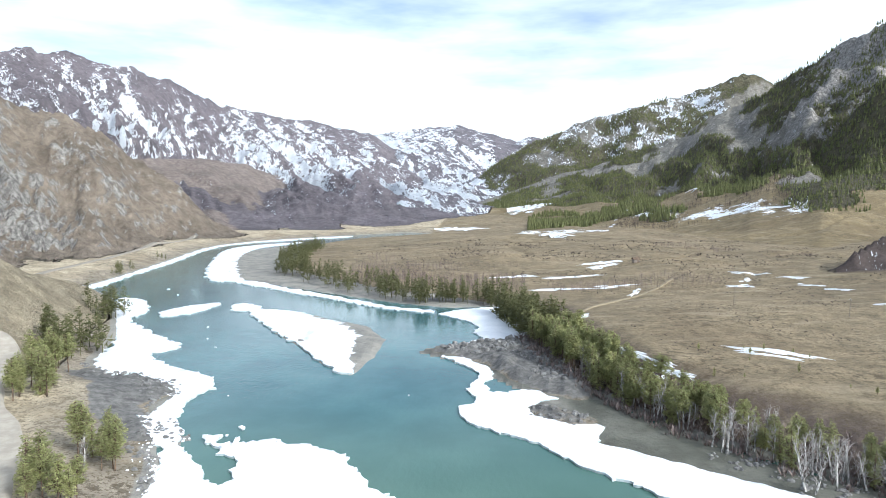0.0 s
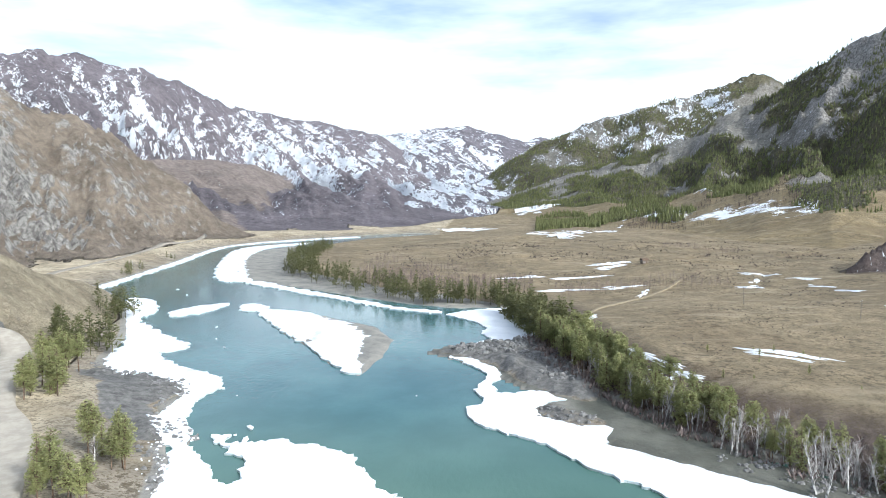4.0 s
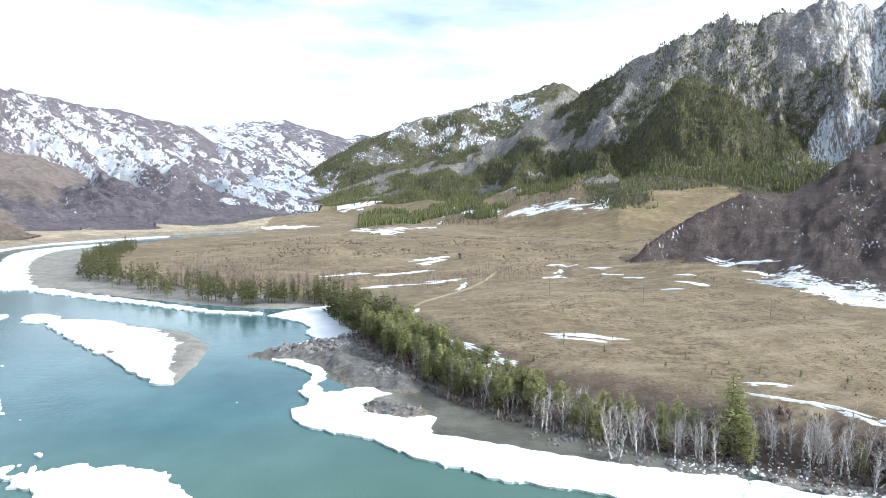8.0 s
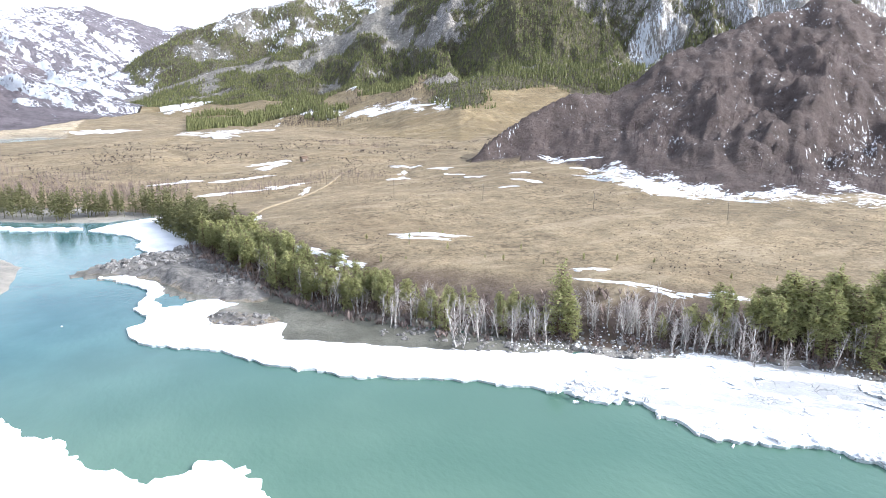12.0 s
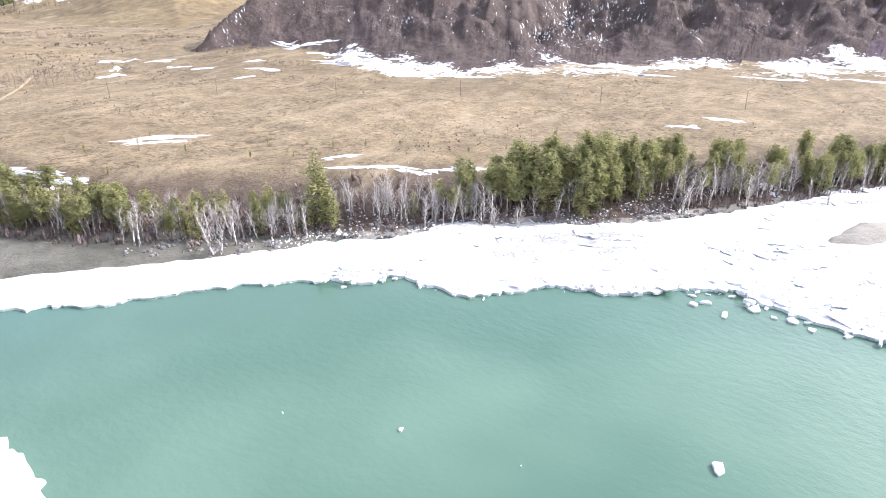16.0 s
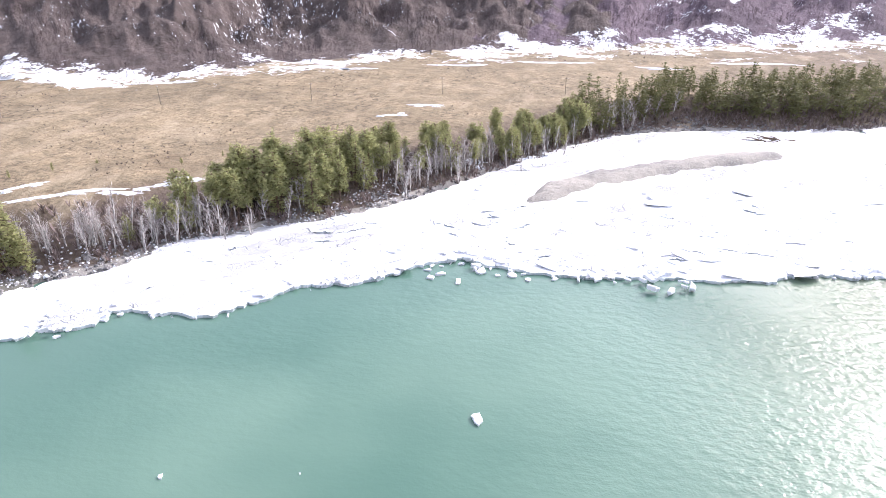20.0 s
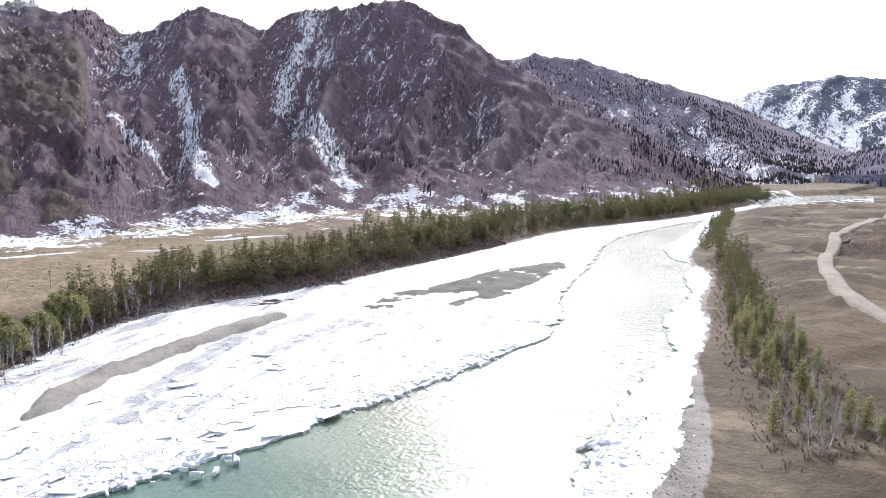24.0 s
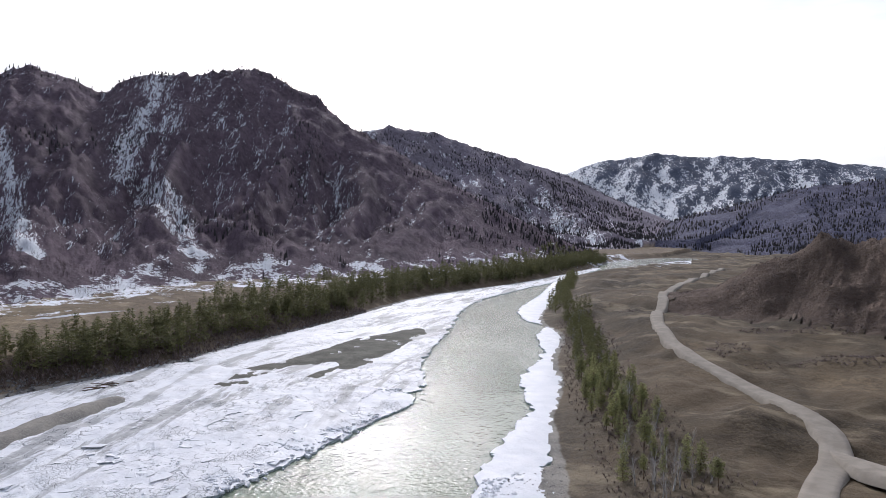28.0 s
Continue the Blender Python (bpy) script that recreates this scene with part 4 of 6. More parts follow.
SHELF_MIDDLE = ([(75, 84), (75, 79), (78, 76), (82, 75), (83, 66), (85, 58), (91, 52), (97, 49), (99, 42), (104, 33), (110, 28), (115, 22), (114, 14), (112, 4), (112, -6), (115, -16), (115, -26), (118, -38), (122, -48), (124, -61), (127, -72), (131, -86), (137, -104), (157, -134)],
                [(250, -104), (248, -70), (240, -38), (228, -14), (207, 3), (180, 20), (157, 34), (141, 45), (131, 55), (126, 64), (118, 73), (112, 82), (97, 87), (87, 96)])
SHELF_SOUTH = ([(157, -134), (187, -171), (218, -212), (244, -246), (280, -290), (312, -343), (330, -396), (345, -440), (360, -500), (392, -590), (430, -700)],
               [(446, -706), (402, -560), (380, -473), (370, -392), (356, -324), (318, -241), (291, -180), (273, -134), (250, -104)])
ICE_BAY = ([(-2, 289), (6, 278), (14, 262), (12, 250), (16, 238), (30, 241)], [(36, 262), (34, 285), (28, 303), (20, 306), (6, 298)])
ICE_BAR = ([(-178, 750), (-226, 676), (-200, 540), (-160, 421), (-134, 400), (-104, 371), (-66, 338), (-35, 309), (-9, 293)],
           [(-6, 296), (-34, 316), (-62, 344), (-98, 378), (-122, 404), (-138, 424), (-178, 545), (-200, 660), (-172, 735)])
ICE_WEST = ([(-176, 337), (-158, 328), (-143, 297), (-141, 278), (-117, 249), (-97, 227), (-104, 216), (-86, 198), (-72, 187), (-66, 175), (-69, 166), (-66, 151), (-61, 142), (-57.5, 133.2), (-50.5, 125.4), (-47, 121.5), (-45.5, 116), (-42.5, 115), (-42.3, 125), (-46.3, 129), (-50.8, 133), (-54.5, 138), (-52, 141), (-49, 135), (-40, 137), (-32, 135), (-25, 131), (-19, 124), (-13, 113), (-4, 99), (2, 91), (10, 91), (14, 88), (16, 79), (15, 66), (14, 58), (22, 40)],
            [(12, 40), (-2, 60), (-22, 83), (-44, 99), (-55, 110), (-60, 128), (-75, 150), (-76, 168), (-84, 180), (-106, 191), (-117, 207), (-128, 240), (-146, 275)])
ICE_SOUTH_WEST = ([(60, -47), (66, -54), (70, -61), (73, -69), (78, -79), (84, -90), (90, -98), (104, -124), (112, -144), (128, -163), (139, -174), (160, -216), (190, -252), (206, -280), (228, -290), (262, -328), (300, -400), (370, -520)],
                  [(364, -526), (284, -400), (222, -298), (182, -262), (150, -211), (123, -178), (102, -143), (86, -119), (75, -104), (64, -84), (58, -66), (55, -52)])
ICE_FAR_WEST = ([(-178, 334), (-206, 360), (-217, 420), (-229, 532), (-248, 669), (-232, 742), (-190, 790), (-130, 850)],
                [(-140, 866), (-204, 806), (-243, 748), (-256, 669), (-237, 532), (-224, 420), (-217, 370)])
ICE_ISLAND = ([(-94, 300), (-72, 296), (-52, 276), (-40, 262), (-33, 240), (-31, 212), (-29, 191), (-39, 201), (-54, 228), (-70, 253)], [])
ISLET_LONG = ([(-135, 294), (-130, 311), (-119, 322), (-115, 316), (-118, 298), (-127, 285)], [])
ISLET_SMALL = ([(-107, 312), (-104, 321), (-92, 311), (-94, 300), (-102, 300)], [])


def ice_sheet(outline, spacing, thick, label, seed, jitter=1.6, base=0.0, relief=0.35, drape=False, material=None):
    """A sheet of shelf ice: ragged outline, broken rim, uneven top, side with undercut shade painted on."""
    outer, inner = outline
    line = curve_line(outer + inner, min(spacing * 0.55, 1.1), closed=True, jitter=jitter, seed=seed)
    keep = [line[0]]
    for q in line[1:]:
        if np.hypot(*(q - keep[-1])) > spacing * 0.3:
            keep.append(q)
    line = np.array(keep[:-1])
    poly = [tuple(q) for q in line]
    lo, hi = line.min(0), line.max(0)
    gx, gy = np.meshgrid(np.arange(lo[0], hi[0], spacing), np.arange(lo[1], hi[1], spacing))
    rs = np.random.RandomState(seed)
    pts = np.stack([gx.ravel(), gy.ravel()], 1) + rs.uniform(-0.42, 0.42, (gx.size, 2)) * spacing
    sd = signed_distance(pts[:, 0], pts[:, 1], poly)
    pts = pts[sd < -spacing * 0.45]
    allp = np.concatenate([line, pts])
    n = len(line)
    vs, _, fs, _, _, _ = delaunay_2d_cdt([Vector(q) for q in allp], [], [list(range(n))], 1, 1e-4)
    xy = np.array([(q.x, q.y) for q in vs])
    edge = -signed_distance(xy[:, 0], xy[:, 1], poly)
    step = np.round(2.2 * (0.5 + fbm(xy[:, 0], xy[:, 1], 14, 3, seed + 5))) / 2.2
    z = base + thick * (0.55 + 0.45 * smooth(0, 5, edge)) + relief * (0.8 * fbm(xy[:, 0], xy[:, 1], 7, 4, seed) + 0.5 * (step - 0.5)) * smooth(0, 2.5, edge)
    if drape:
        z = np.maximum(z, height(xy) + 0.12 * smooth(0, 3, edge) - 0.05)
    z = np.maximum(z, base + 0.16)
    verts = [(a, b, c) for (a, b), c in zip(xy, z)]
    faces = [f for f in fs]
    top_count = len(verts)
    rim = {}
    for f in faces:
        for a, b in zip(f, list(f[1:]) + [f[0]]):
            rim[(a, b)] = rim.get((a, b), 0) + 1
    lower = {}
    for (a, b) in [e for e in rim if (e[1], e[0]) not in rim]:
        for q in (a, b):
            if q not in lower:
                lower[q] = len(verts)
                nx, ny = fbm(xy[q, 0], xy[q, 1], 5, 2, seed + 9) * 0.5, fbm(xy[q, 0], xy[q, 1], 5, 2, seed + 19) * 0.5
                verts.append((xy[q, 0] + nx, xy[q, 1] + ny, base - 0.5))
        faces.append((b, a, lower[a], lower[b]))
    ob = new("ice_shelf")
    mesh_object("snow_crust", verts[:top_count], faces[:len(fs)], material or M_ICE, ob)
    used_v = sorted({q for f in faces[len(fs):] for q in f})
    back = {q: i for i, q in enumerate(used_v)}
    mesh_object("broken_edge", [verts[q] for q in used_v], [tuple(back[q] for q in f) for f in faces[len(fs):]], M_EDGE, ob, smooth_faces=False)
    return tagged(ob, label, "ice shelf", group="river ice")


def ledges(shelf, outline, centre, spread, num, base, seed, turn, long):
    """Upturned rims of ice plates: a steep face towards the water, coloured as if in shade, a gentle back."""
    rs = np.random.RandomState(seed)
    poly = outline[0] + outline[1]
    for _ in range(num):
        x, y = centre[0] + rs.normal(0, spread[0]), centre[1] + rs.normal(0, spread[1])
        if signed_distance(np.array([x]), np.array([y]), poly)[0] > -4:
            continue
        a = radians(turn + rs.normal(0, 28))
        n, h = rs.randint(7, 12), rs.uniform(0.08, 0.3)
        length = long * rs.uniform(0.4, 1.3)
        v, f = [], []
        for i in range(n):
            t = i / (n - 1) - 0.5
            px, py = x + math.cos(a) * t * length, y + math.sin(a) * t * length
            j = rs.normal(0, 0.30, 2) * length * 0.20
            k = h * (1 - abs(2 * t) ** 2.5) * rs.uniform(0.35, 1.2) + 0.03
            nx, ny = math.sin(a), -math.cos(a)
            if nx * x + ny * y > 0:
                nx, ny = -nx, -ny
            for o, z in ((0.05, -0.3), (-0.08, 0.0), (0.10, k), (-0.25, k * 0.9), (-2.0, -0.3)):
                v.append((px + j[0] + nx * o, py + j[1] + ny * o, base + z))
        for i in range(n - 1):
            for q in range(4):
                f.append((i * 5 + q, i * 5 + q + 1, i * 5 + q + 6, i * 5 + q + 5))
        f = [tuple(reversed(q)) for q in f]
        ob = mesh_object("ice_ledge", v, f, M_ICE, shelf, smooth_faces=False)
        # steep faces take a greyer ice, their shade put into the colour
        ob.data.materials.append(M_LEDGE_SHADE)
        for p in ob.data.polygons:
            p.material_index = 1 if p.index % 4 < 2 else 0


def edge_material():
    n = Nodes("ice_edge", 0.45)
    a = n.noise(0.9, 6, 0.7)
    # dark patches paint the shadow line of an undercut onto the rim
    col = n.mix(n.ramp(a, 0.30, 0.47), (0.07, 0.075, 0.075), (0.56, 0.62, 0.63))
    return n.done(col, n.bump(a, 0.8, 0.4))


M_EDGE = edge_material()
M_LEDGE_SHADE = rock_material("ledge_ice_shade", (0.30, 0.34, 0.36), (0.62, 0.66, 0.68))

ice_sheet(SHELF_NORTH, 1.5, 0.9, "white shelf ice along the rocky spit", 1)
shelf = ice_sheet(SHELF_MIDDLE, 1.1, 1.0, "broad white shelf ice below the wooded bank", 2, relief=0.6, material=M_ICE_BROAD)
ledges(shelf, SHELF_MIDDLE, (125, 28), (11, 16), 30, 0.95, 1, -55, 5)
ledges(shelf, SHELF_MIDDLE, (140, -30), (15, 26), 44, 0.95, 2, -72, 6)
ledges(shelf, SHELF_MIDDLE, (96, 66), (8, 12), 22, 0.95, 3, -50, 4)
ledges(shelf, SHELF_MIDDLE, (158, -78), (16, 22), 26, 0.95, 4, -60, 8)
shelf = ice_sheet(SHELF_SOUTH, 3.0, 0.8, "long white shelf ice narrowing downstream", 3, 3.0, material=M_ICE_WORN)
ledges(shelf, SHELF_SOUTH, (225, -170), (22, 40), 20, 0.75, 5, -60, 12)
ice_sheet(ICE_BAY, 2.0, 0.8, "white ice filling the small bay", 4)
ice_sheet(ICE_BAR, 3.0, 0.9, "white ice rim around the gravel bar", 5, 3.0, drape=True)
ice_sheet(ICE_WEST, 1.3, 0.9, "ragged white shore ice with open leads", 6, 2.2, drape=True)
ice_sheet(ICE_SOUTH_WEST, 1.5, 0.8, "broken white shore ice under the terrace", 7, 2.2, drape=True)
ice_sheet(ICE_FAR_WEST, 4.0, 0.8, "thin white ice strip along the far bank", 8, 3.0, drape=True)
tagged(ice_sheet(ICE_ISLAND, 2.0, 1.1, "snow-covered gravel island in midstream", 9, 2.0, drape=True), category="ice island")
ice_sheet(ISLET_LONG, 1.6, 0.9, "white ice cake stranded in midstream", 10, 2.5)
ice_sheet(ISLET_SMALL, 1.6, 0.7, "small snowy islet with dark stones", 11, 2.0)


def ice_block(seed, size, name, label, category):
    """A tilted broken slab of ice."""
    rs = np.random.RandomState(seed)
    k = rs.randint(6, 9)
    ang = np.sort(rs.uniform(0, 2 * np.pi, k))
    rad = rs.uniform(0.6, 1.0, k) * size
    v, f = [], []
    th = size * 0.16 + 0.1
    for lvl, sc in ((-th, 0.9), (th * 0.6, 1.0), (th, 0.86)):
        for a, q in zip(ang, rad):
            v.append((q * sc * math.cos(a), 0.75 * q * sc * math.sin(a), lvl + rs.uniform(-0.06, 0.06) * size))
    for lv in range(2):
        for i in range(k):
            j = (i + 1) % k
            f.append((lv * k + i, lv * k + j, (lv + 1) * k + j, (lv + 1) * k + i))
    f.append(tuple(range(2 * k, 3 * k)))
    f.append(tuple(reversed(range(k))))
    ob = mesh_object(name, v, f, M_ICE, smooth_faces=False)
    return tagged(ob, label, category)


# floes adrift on the open water
for i, (x, y, s) in enumerate([(66.8, 9.1, 1.45), (48.9, 44.3, 0.5), (41.7, 59.4, 0.25), (52.7, 28.4, 0.2), (108.3, 22.9, 1.6), (105.9, 19.1, 1.3), (110.7, 9.2, 1.5), (109.4, 5.9, 1.1), (110.7, 0.9, 1.0), (111.5, 15, 2.0), (106.4, 24.6, 1.2), (110, 12, 0.8), (-92, 240, 0.5), (-60, 170, 0.35), (-84, 226, 0.7), (-10, 170, 0.25), (-100, 262, 0.9), (-150, 350, 1.2), (-165, 372, 1.5)]):
    ob = ice_block(300 + i, s, "ice_floe", "white ice floe adrift on the river", "ice floe")
    ob.matrix_basis = pose(x, y, 0.08, 0, 0, 37 * i)
    ob["group"] = "ice floes"

# broken blocks along the rim of the shelf and tilted slabs on it
rs = np.random.RandomState(12)
blocks = [ice_block(400 + i, 1.0, "ice_block", "broken tilted block of white ice", "ice block") for i in range(5)]
edge_m = curve_line(SHELF_MIDDLE[0], 1.5)
spots = []
for q in edge_m:
    if rs.rand() < 0.42:
        spots.append((q[0] - rs.uniform(-0.5, 1.8), q[1] - rs.uniform(-1.2, 1.2), rs.uniform(0.0, 0.45), rs.uniform(0.5, 1.5)))
for c, r0, num in (((113, -20), 5, 18), ((116, 18), 5, 12), ((62, -58), 6, 26), ((78, -84), 6, 22), ((150, -20), 14, 12), ((128, 10), 14, 14), ((-50, 139), 6, 8), ((75, 83), 3, 5)):
    for _ in range(num):
        a, d = rs.uniform(0, 6.28), r0 * math.sqrt(rs.rand())
        spots.append((c[0] + d * math.cos(a), c[1] + d * math.sin(a), rs.uniform(0.55, 1.0), rs.uniform(0.6, 1.7)))
for i, (x, y, z, s) in enumerate(spots):
    m = pose(x, y, z, rs.uniform(-22, 22), rs.uniform(-22, 22), rs.uniform(0, 360)) @ Matrix.Scale(s, 4)
    if i < 5:
        blocks[i].matrix_basis = m
        blocks[i]["group"] = "broken ice blocks"
    else:
        ob = blocks[i % 5].copy()
        scene.collection.objects.link(ob)
        ob.matrix_basis = m

# flat plates of ice, frozen in at slight tilts over the broad shelf
rs = np.random.RandomState(21)
plates = [ice_block(450 + i, 1.0, "ice_plate", "flat plate of white ice frozen into the shelf", "ice plate") for i in range(6)]
shelf_line = SHELF_MIDDLE[0] + SHELF_MIDDLE[1]
spots = []
for (cx, cy), (sx, sy), num, big in (((120, 22), (9, 12), 70, 1.5), ((132, -20), (12, 20), 95, 1.7), ((150, -62), (13, 20), 70, 1.9), ((98, 62), (7, 10), 30, 1.2), ((165, 12), (16, 8), 40, 1.3)):
    for _ in range(num):
        x, y = cx + rs.normal(0, sx), cy + rs.normal(0, sy)
        if signed_distance(np.array([x]), np.array([y]), shelf_line)[0] < -1.5:
            spots.append((x, y, big * rs.uniform(0.5, 1.5)))
for i, (x, y, q) in enumerate(spots):
    m = pose(x, y, 0.98 - 0.05 * q, rs.uniform(-7, 7), rs.uniform(-7, 7), rs.uniform(0, 360)) @ Matrix.Diagonal((q, q, 0.75, 1))
    if i < 6:
        plates[i].matrix_basis = m
        plates[i]["group"] = "ice plates on the shelf"
    else:
        copy_thing(plates[i % 6], m)

# ---------------------------------------------------------------- snow patches in the meadow
def snow_patch(x, y, length, width, turn, seed):
    k, rings = 60, 5
    a = np.linspace(0, 2 * np.pi, k, endpoint=False)
    rad = np.maximum(0.25, 1 + 1.5 * fbm(3 * np.cos(a) + seed * 7.1, 3 * np.sin(a), 0.9, 4, seed, 0.75))
    ca, sa = math.cos(radians(turn)), math.sin(radians(turn))
    px, py, ed = [x], [y], [1.0]
    for q in range(1, rings + 1):
        s = q / rings
        u, w = s * rad * np.cos(a) * length / 2, s * rad * np.sin(a) * width / 2
        px += list(x + u * ca - w * sa)
        py += list(y + u * sa + w * ca)
        ed += [1 - s] * k
    px, py, ed = np.array(px), np.array(py), np.array(ed)
    z = height(np.stack([px, py], 1)) + 0.55 * np.sqrt(ed) - 0.12 + 0.10 * fbm(px, py, 2, 2, seed)
    f = [(0, 1 + i, 1 + (i + 1) % k) for i in range(k)]
    for q in range(rings - 1):
        f += [(1 + q * k + i, 1 + (q + 1) * k + i, 1 + (q + 1) * k + (i + 1) % k, 1 + q * k + (i + 1) % k) for i in range(k)]
    ob = mesh_object("snow_patch", list(zip(px, py, z)), f, M_SNOW)
    return tagged(ob, "melting snow patch on dry grass", "snow patch", group="snow patches")


for i, (x, y, l, w, t) in enumerate(PATCHES):
    snow_patch(x, y, l * 0.8, w * 0.9, t, i + 1)
    for k in range(2):
        q = np.random.RandomState(i * 5 + k).uniform(-0.6, 0.6, 3)
        snow_patch(x + q[0] * l * math.cos(radians(t)) - q[1] * 2.2 * w * math.sin(radians(t)), y + q[0] * l * math.sin(radians(t)) + q[1] * 2.2 * w * math.cos(radians(t)), l * (0.2 + 0.15 * abs(q[2])), w * 0.6, t, i * 7 + k + 60)

# ---------------------------------------------------------------- trees
def tube(points, radii, sides, verts, faces):
    """A tapered tube along points."""
    base = len(verts)
    p = np.array(points, float)
    for i in range(len(p)):
        d = p[min(i + 1, len(p) - 1)] - p[max(i - 1, 0)]
        d /= np.linalg.norm(d) + 1e-9
        a = np.cross(d, (0.31, 0.95, 0.11))
        a /= np.linalg.norm(a) + 1e-9
        b = np.cross(d, a)
        for k in range(sides):
            t = 2 * math.pi * k / sides
            verts.append(tuple(p[i] + radii[i] * (math.cos(t) * a + math.sin(t) * b)))
    for i in range(len(p) - 1):
        for k in range(sides):
            j = (k + 1) % sides
            faces.append((base + i * sides + k, base + i * sides + j, base + (i + 1) * sides + j, base + (i + 1) * sides + k))


def spray(c, size, count, rs, verts, faces, droop=-0.15):
    """A tuft of needle-bearing twigs."""
    for _ in range(count):
        d = rs.normal(0, 1, 3)
        d[2] = d[2] * 0.55 + droop
        d /= np.linalg.norm(d) + 1e-9
        s = np.cross(d, rs.normal(0, 1, 3))
        s /= np.linalg.norm(s) + 1e-9
        l = size * rs.uniform(0.6, 1.2)
        w = l * rs.uniform(0.10, 0.19)
        o = c + rs.normal(0, 0.22, 3) * size
        b = len(verts)
        verts += [tuple(o - d * l * 0.35), tuple(o + s * w), tuple(o + d * l * 0.65), tuple(o - s * w * 0.8)]
        faces.append((b, b + 1, b + 2, b + 3))


def build_pine(seed, h, spread, low, full):
    """low: where the crown starts; full: 0 for a cone, 1 for a rounded crown."""
    rs = np.random.RandomState(seed)
    tv, tf, cv, cf = [], [], [], []
    bend = rs.normal(0, 0.02, 2) * h
    zs = np.linspace(-0.5, h * 0.97, 9)
    axis = [(bend[0] * (q / h) ** 2, bend[1] * (q / h) ** 2, q) for q in zs]
    tube(axis, [max(0.025, 0.017 * h * (1 - 0.93 * max(q, 0) / h)) for q in zs], 7, tv, tf)
    levels = int(h * 2.6)
    for i in range(levels):
        s = low + (0.985 - low) * (i + rs.rand() * 0.7) / levels
        u = (s - low) / (1 - low)
        cone = (1 - u) ** 0.75 * (0.45 + 0.55 * min(1, u * 5))
        rnd = math.sqrt(max(0.0, 1 - (1.75 * u - 0.75) ** 2)) * 0.95
        reach = spread * ((1 - full) * cone + full * rnd) * rs.uniform(0.55, 1.15) + 0.25
        z = s * h
        for _ in range(2 if u > 0.8 else 3):
            a = rs.uniform(0, 2 * math.pi)
            c0 = np.array([bend[0] * s * s, bend[1] * s * s, z])
            tip = c0 + np.array([math.cos(a) * reach, math.sin(a) * reach, reach * rs.uniform(-0.22, 0.22) + 0.3 * full])
            if reach > 0.7:
                tube([c0, tip], [0.05 + 0.004 * h, 0.012], 3, tv, tf)
            n = max(1, int(reach / 0.58))
            for k in range(n):
                q = (k + 1) / n
                spray(c0 + (tip - c0) * q, 0.85 + 0.25 * rs.rand(), 4, rs, cv, cf)
    spray(np.array([bend[0], bend[1], h * 0.985]), 0.45, 5, rs, cv, cf, 0.9)
    return tv, tf, cv, cf


def build_birch(seed, h, lean, wide):
    rs = np.random.RandomState(seed)
    tv, tf, cv, cf = [], [], [], []
    la = rs.uniform(0, 6.28)
    zs = np.linspace(-0.5, h * 0.86, 8)
    wob = rs.normal(0, 0.05, (8, 2)).cumsum(0)
    axis = np.array([(lean * math.cos(la) * q + w[0], lean * math.sin(la) * q + w[1], q) for q, w in zip(zs, wob)])
    tube(axis, [0.022 * h * (1 - 0.8 * max(q, 0) / h) + 0.02 for q in zs], 6, tv, tf)

    def limb(start, direction, length, radius, depth):
        pts = [start]
        d = np.array(direction, float)
        for _ in range(3):
            d = d + rs.normal(0, 0.16, 3) + (0, 0, 0.12)
            d /= np.linalg.norm(d)
            pts.append(pts[-1] + d * length / 3)
        if depth > 1:
            tube(pts, [radius, radius * 0.75, radius * 0.5, radius * 0.2], 3, cv, cf)
        elif depth == 1:
            tube([pts[0], pts[2], pts[3]], [radius, radius * 0.6, radius * 0.2], 3, cv, cf)
        else:
            side = np.cross(d, rs.normal(0, 1, 3))
            side *= radius / (np.linalg.norm(side) + 1e-9)
            b = len(cv)
            cv.extend([tuple(pts[0] - side), tuple(pts[0] + side), tuple(pts[2] + side * 0.7), tuple(pts[3])])
            cf.append((b, b + 1, b + 2, b + 3))
        if depth > 0:
            for k in range(4 if depth > 1 else 3):
                q = pts[1 + k % 3]
                e = d + rs.normal(0, 0.65, 3)
                e[2] = abs(e[2]) * 0.8
                limb(q, e / np.linalg.norm(e), length * rs.uniform(0.4, 0.65), radius * 0.55, depth - 1)
    for i in range(11):
        s = 0.28 + 0.7 * i / 11
        k = min(7, int(s * 8))
        c0 = axis[k - 1] + (axis[k] - axis[k - 1]) * (s * 8 - int(s * 8))
        a = rs.uniform(0, 6.28)
        limb(c0, (wide * math.cos(a), wide * math.sin(a), 0.8), h * (0.34 - 0.17 * s) * (0.8 + wide * 0.5), 0.07, 2)
    return tv, tf, cv, cf


def tree_thing(name, built, crown_mat, trunk_mat, label, category):
    tv, tf, cv, cf = built
    root = new(name)
    mesh_object("trunk", tv, tf, trunk_mat, root)
    mesh_object("crown", cv, cf, crown_mat, root, smooth_faces=False)
    return tagged(root, label, category, group="trees on the river banks")


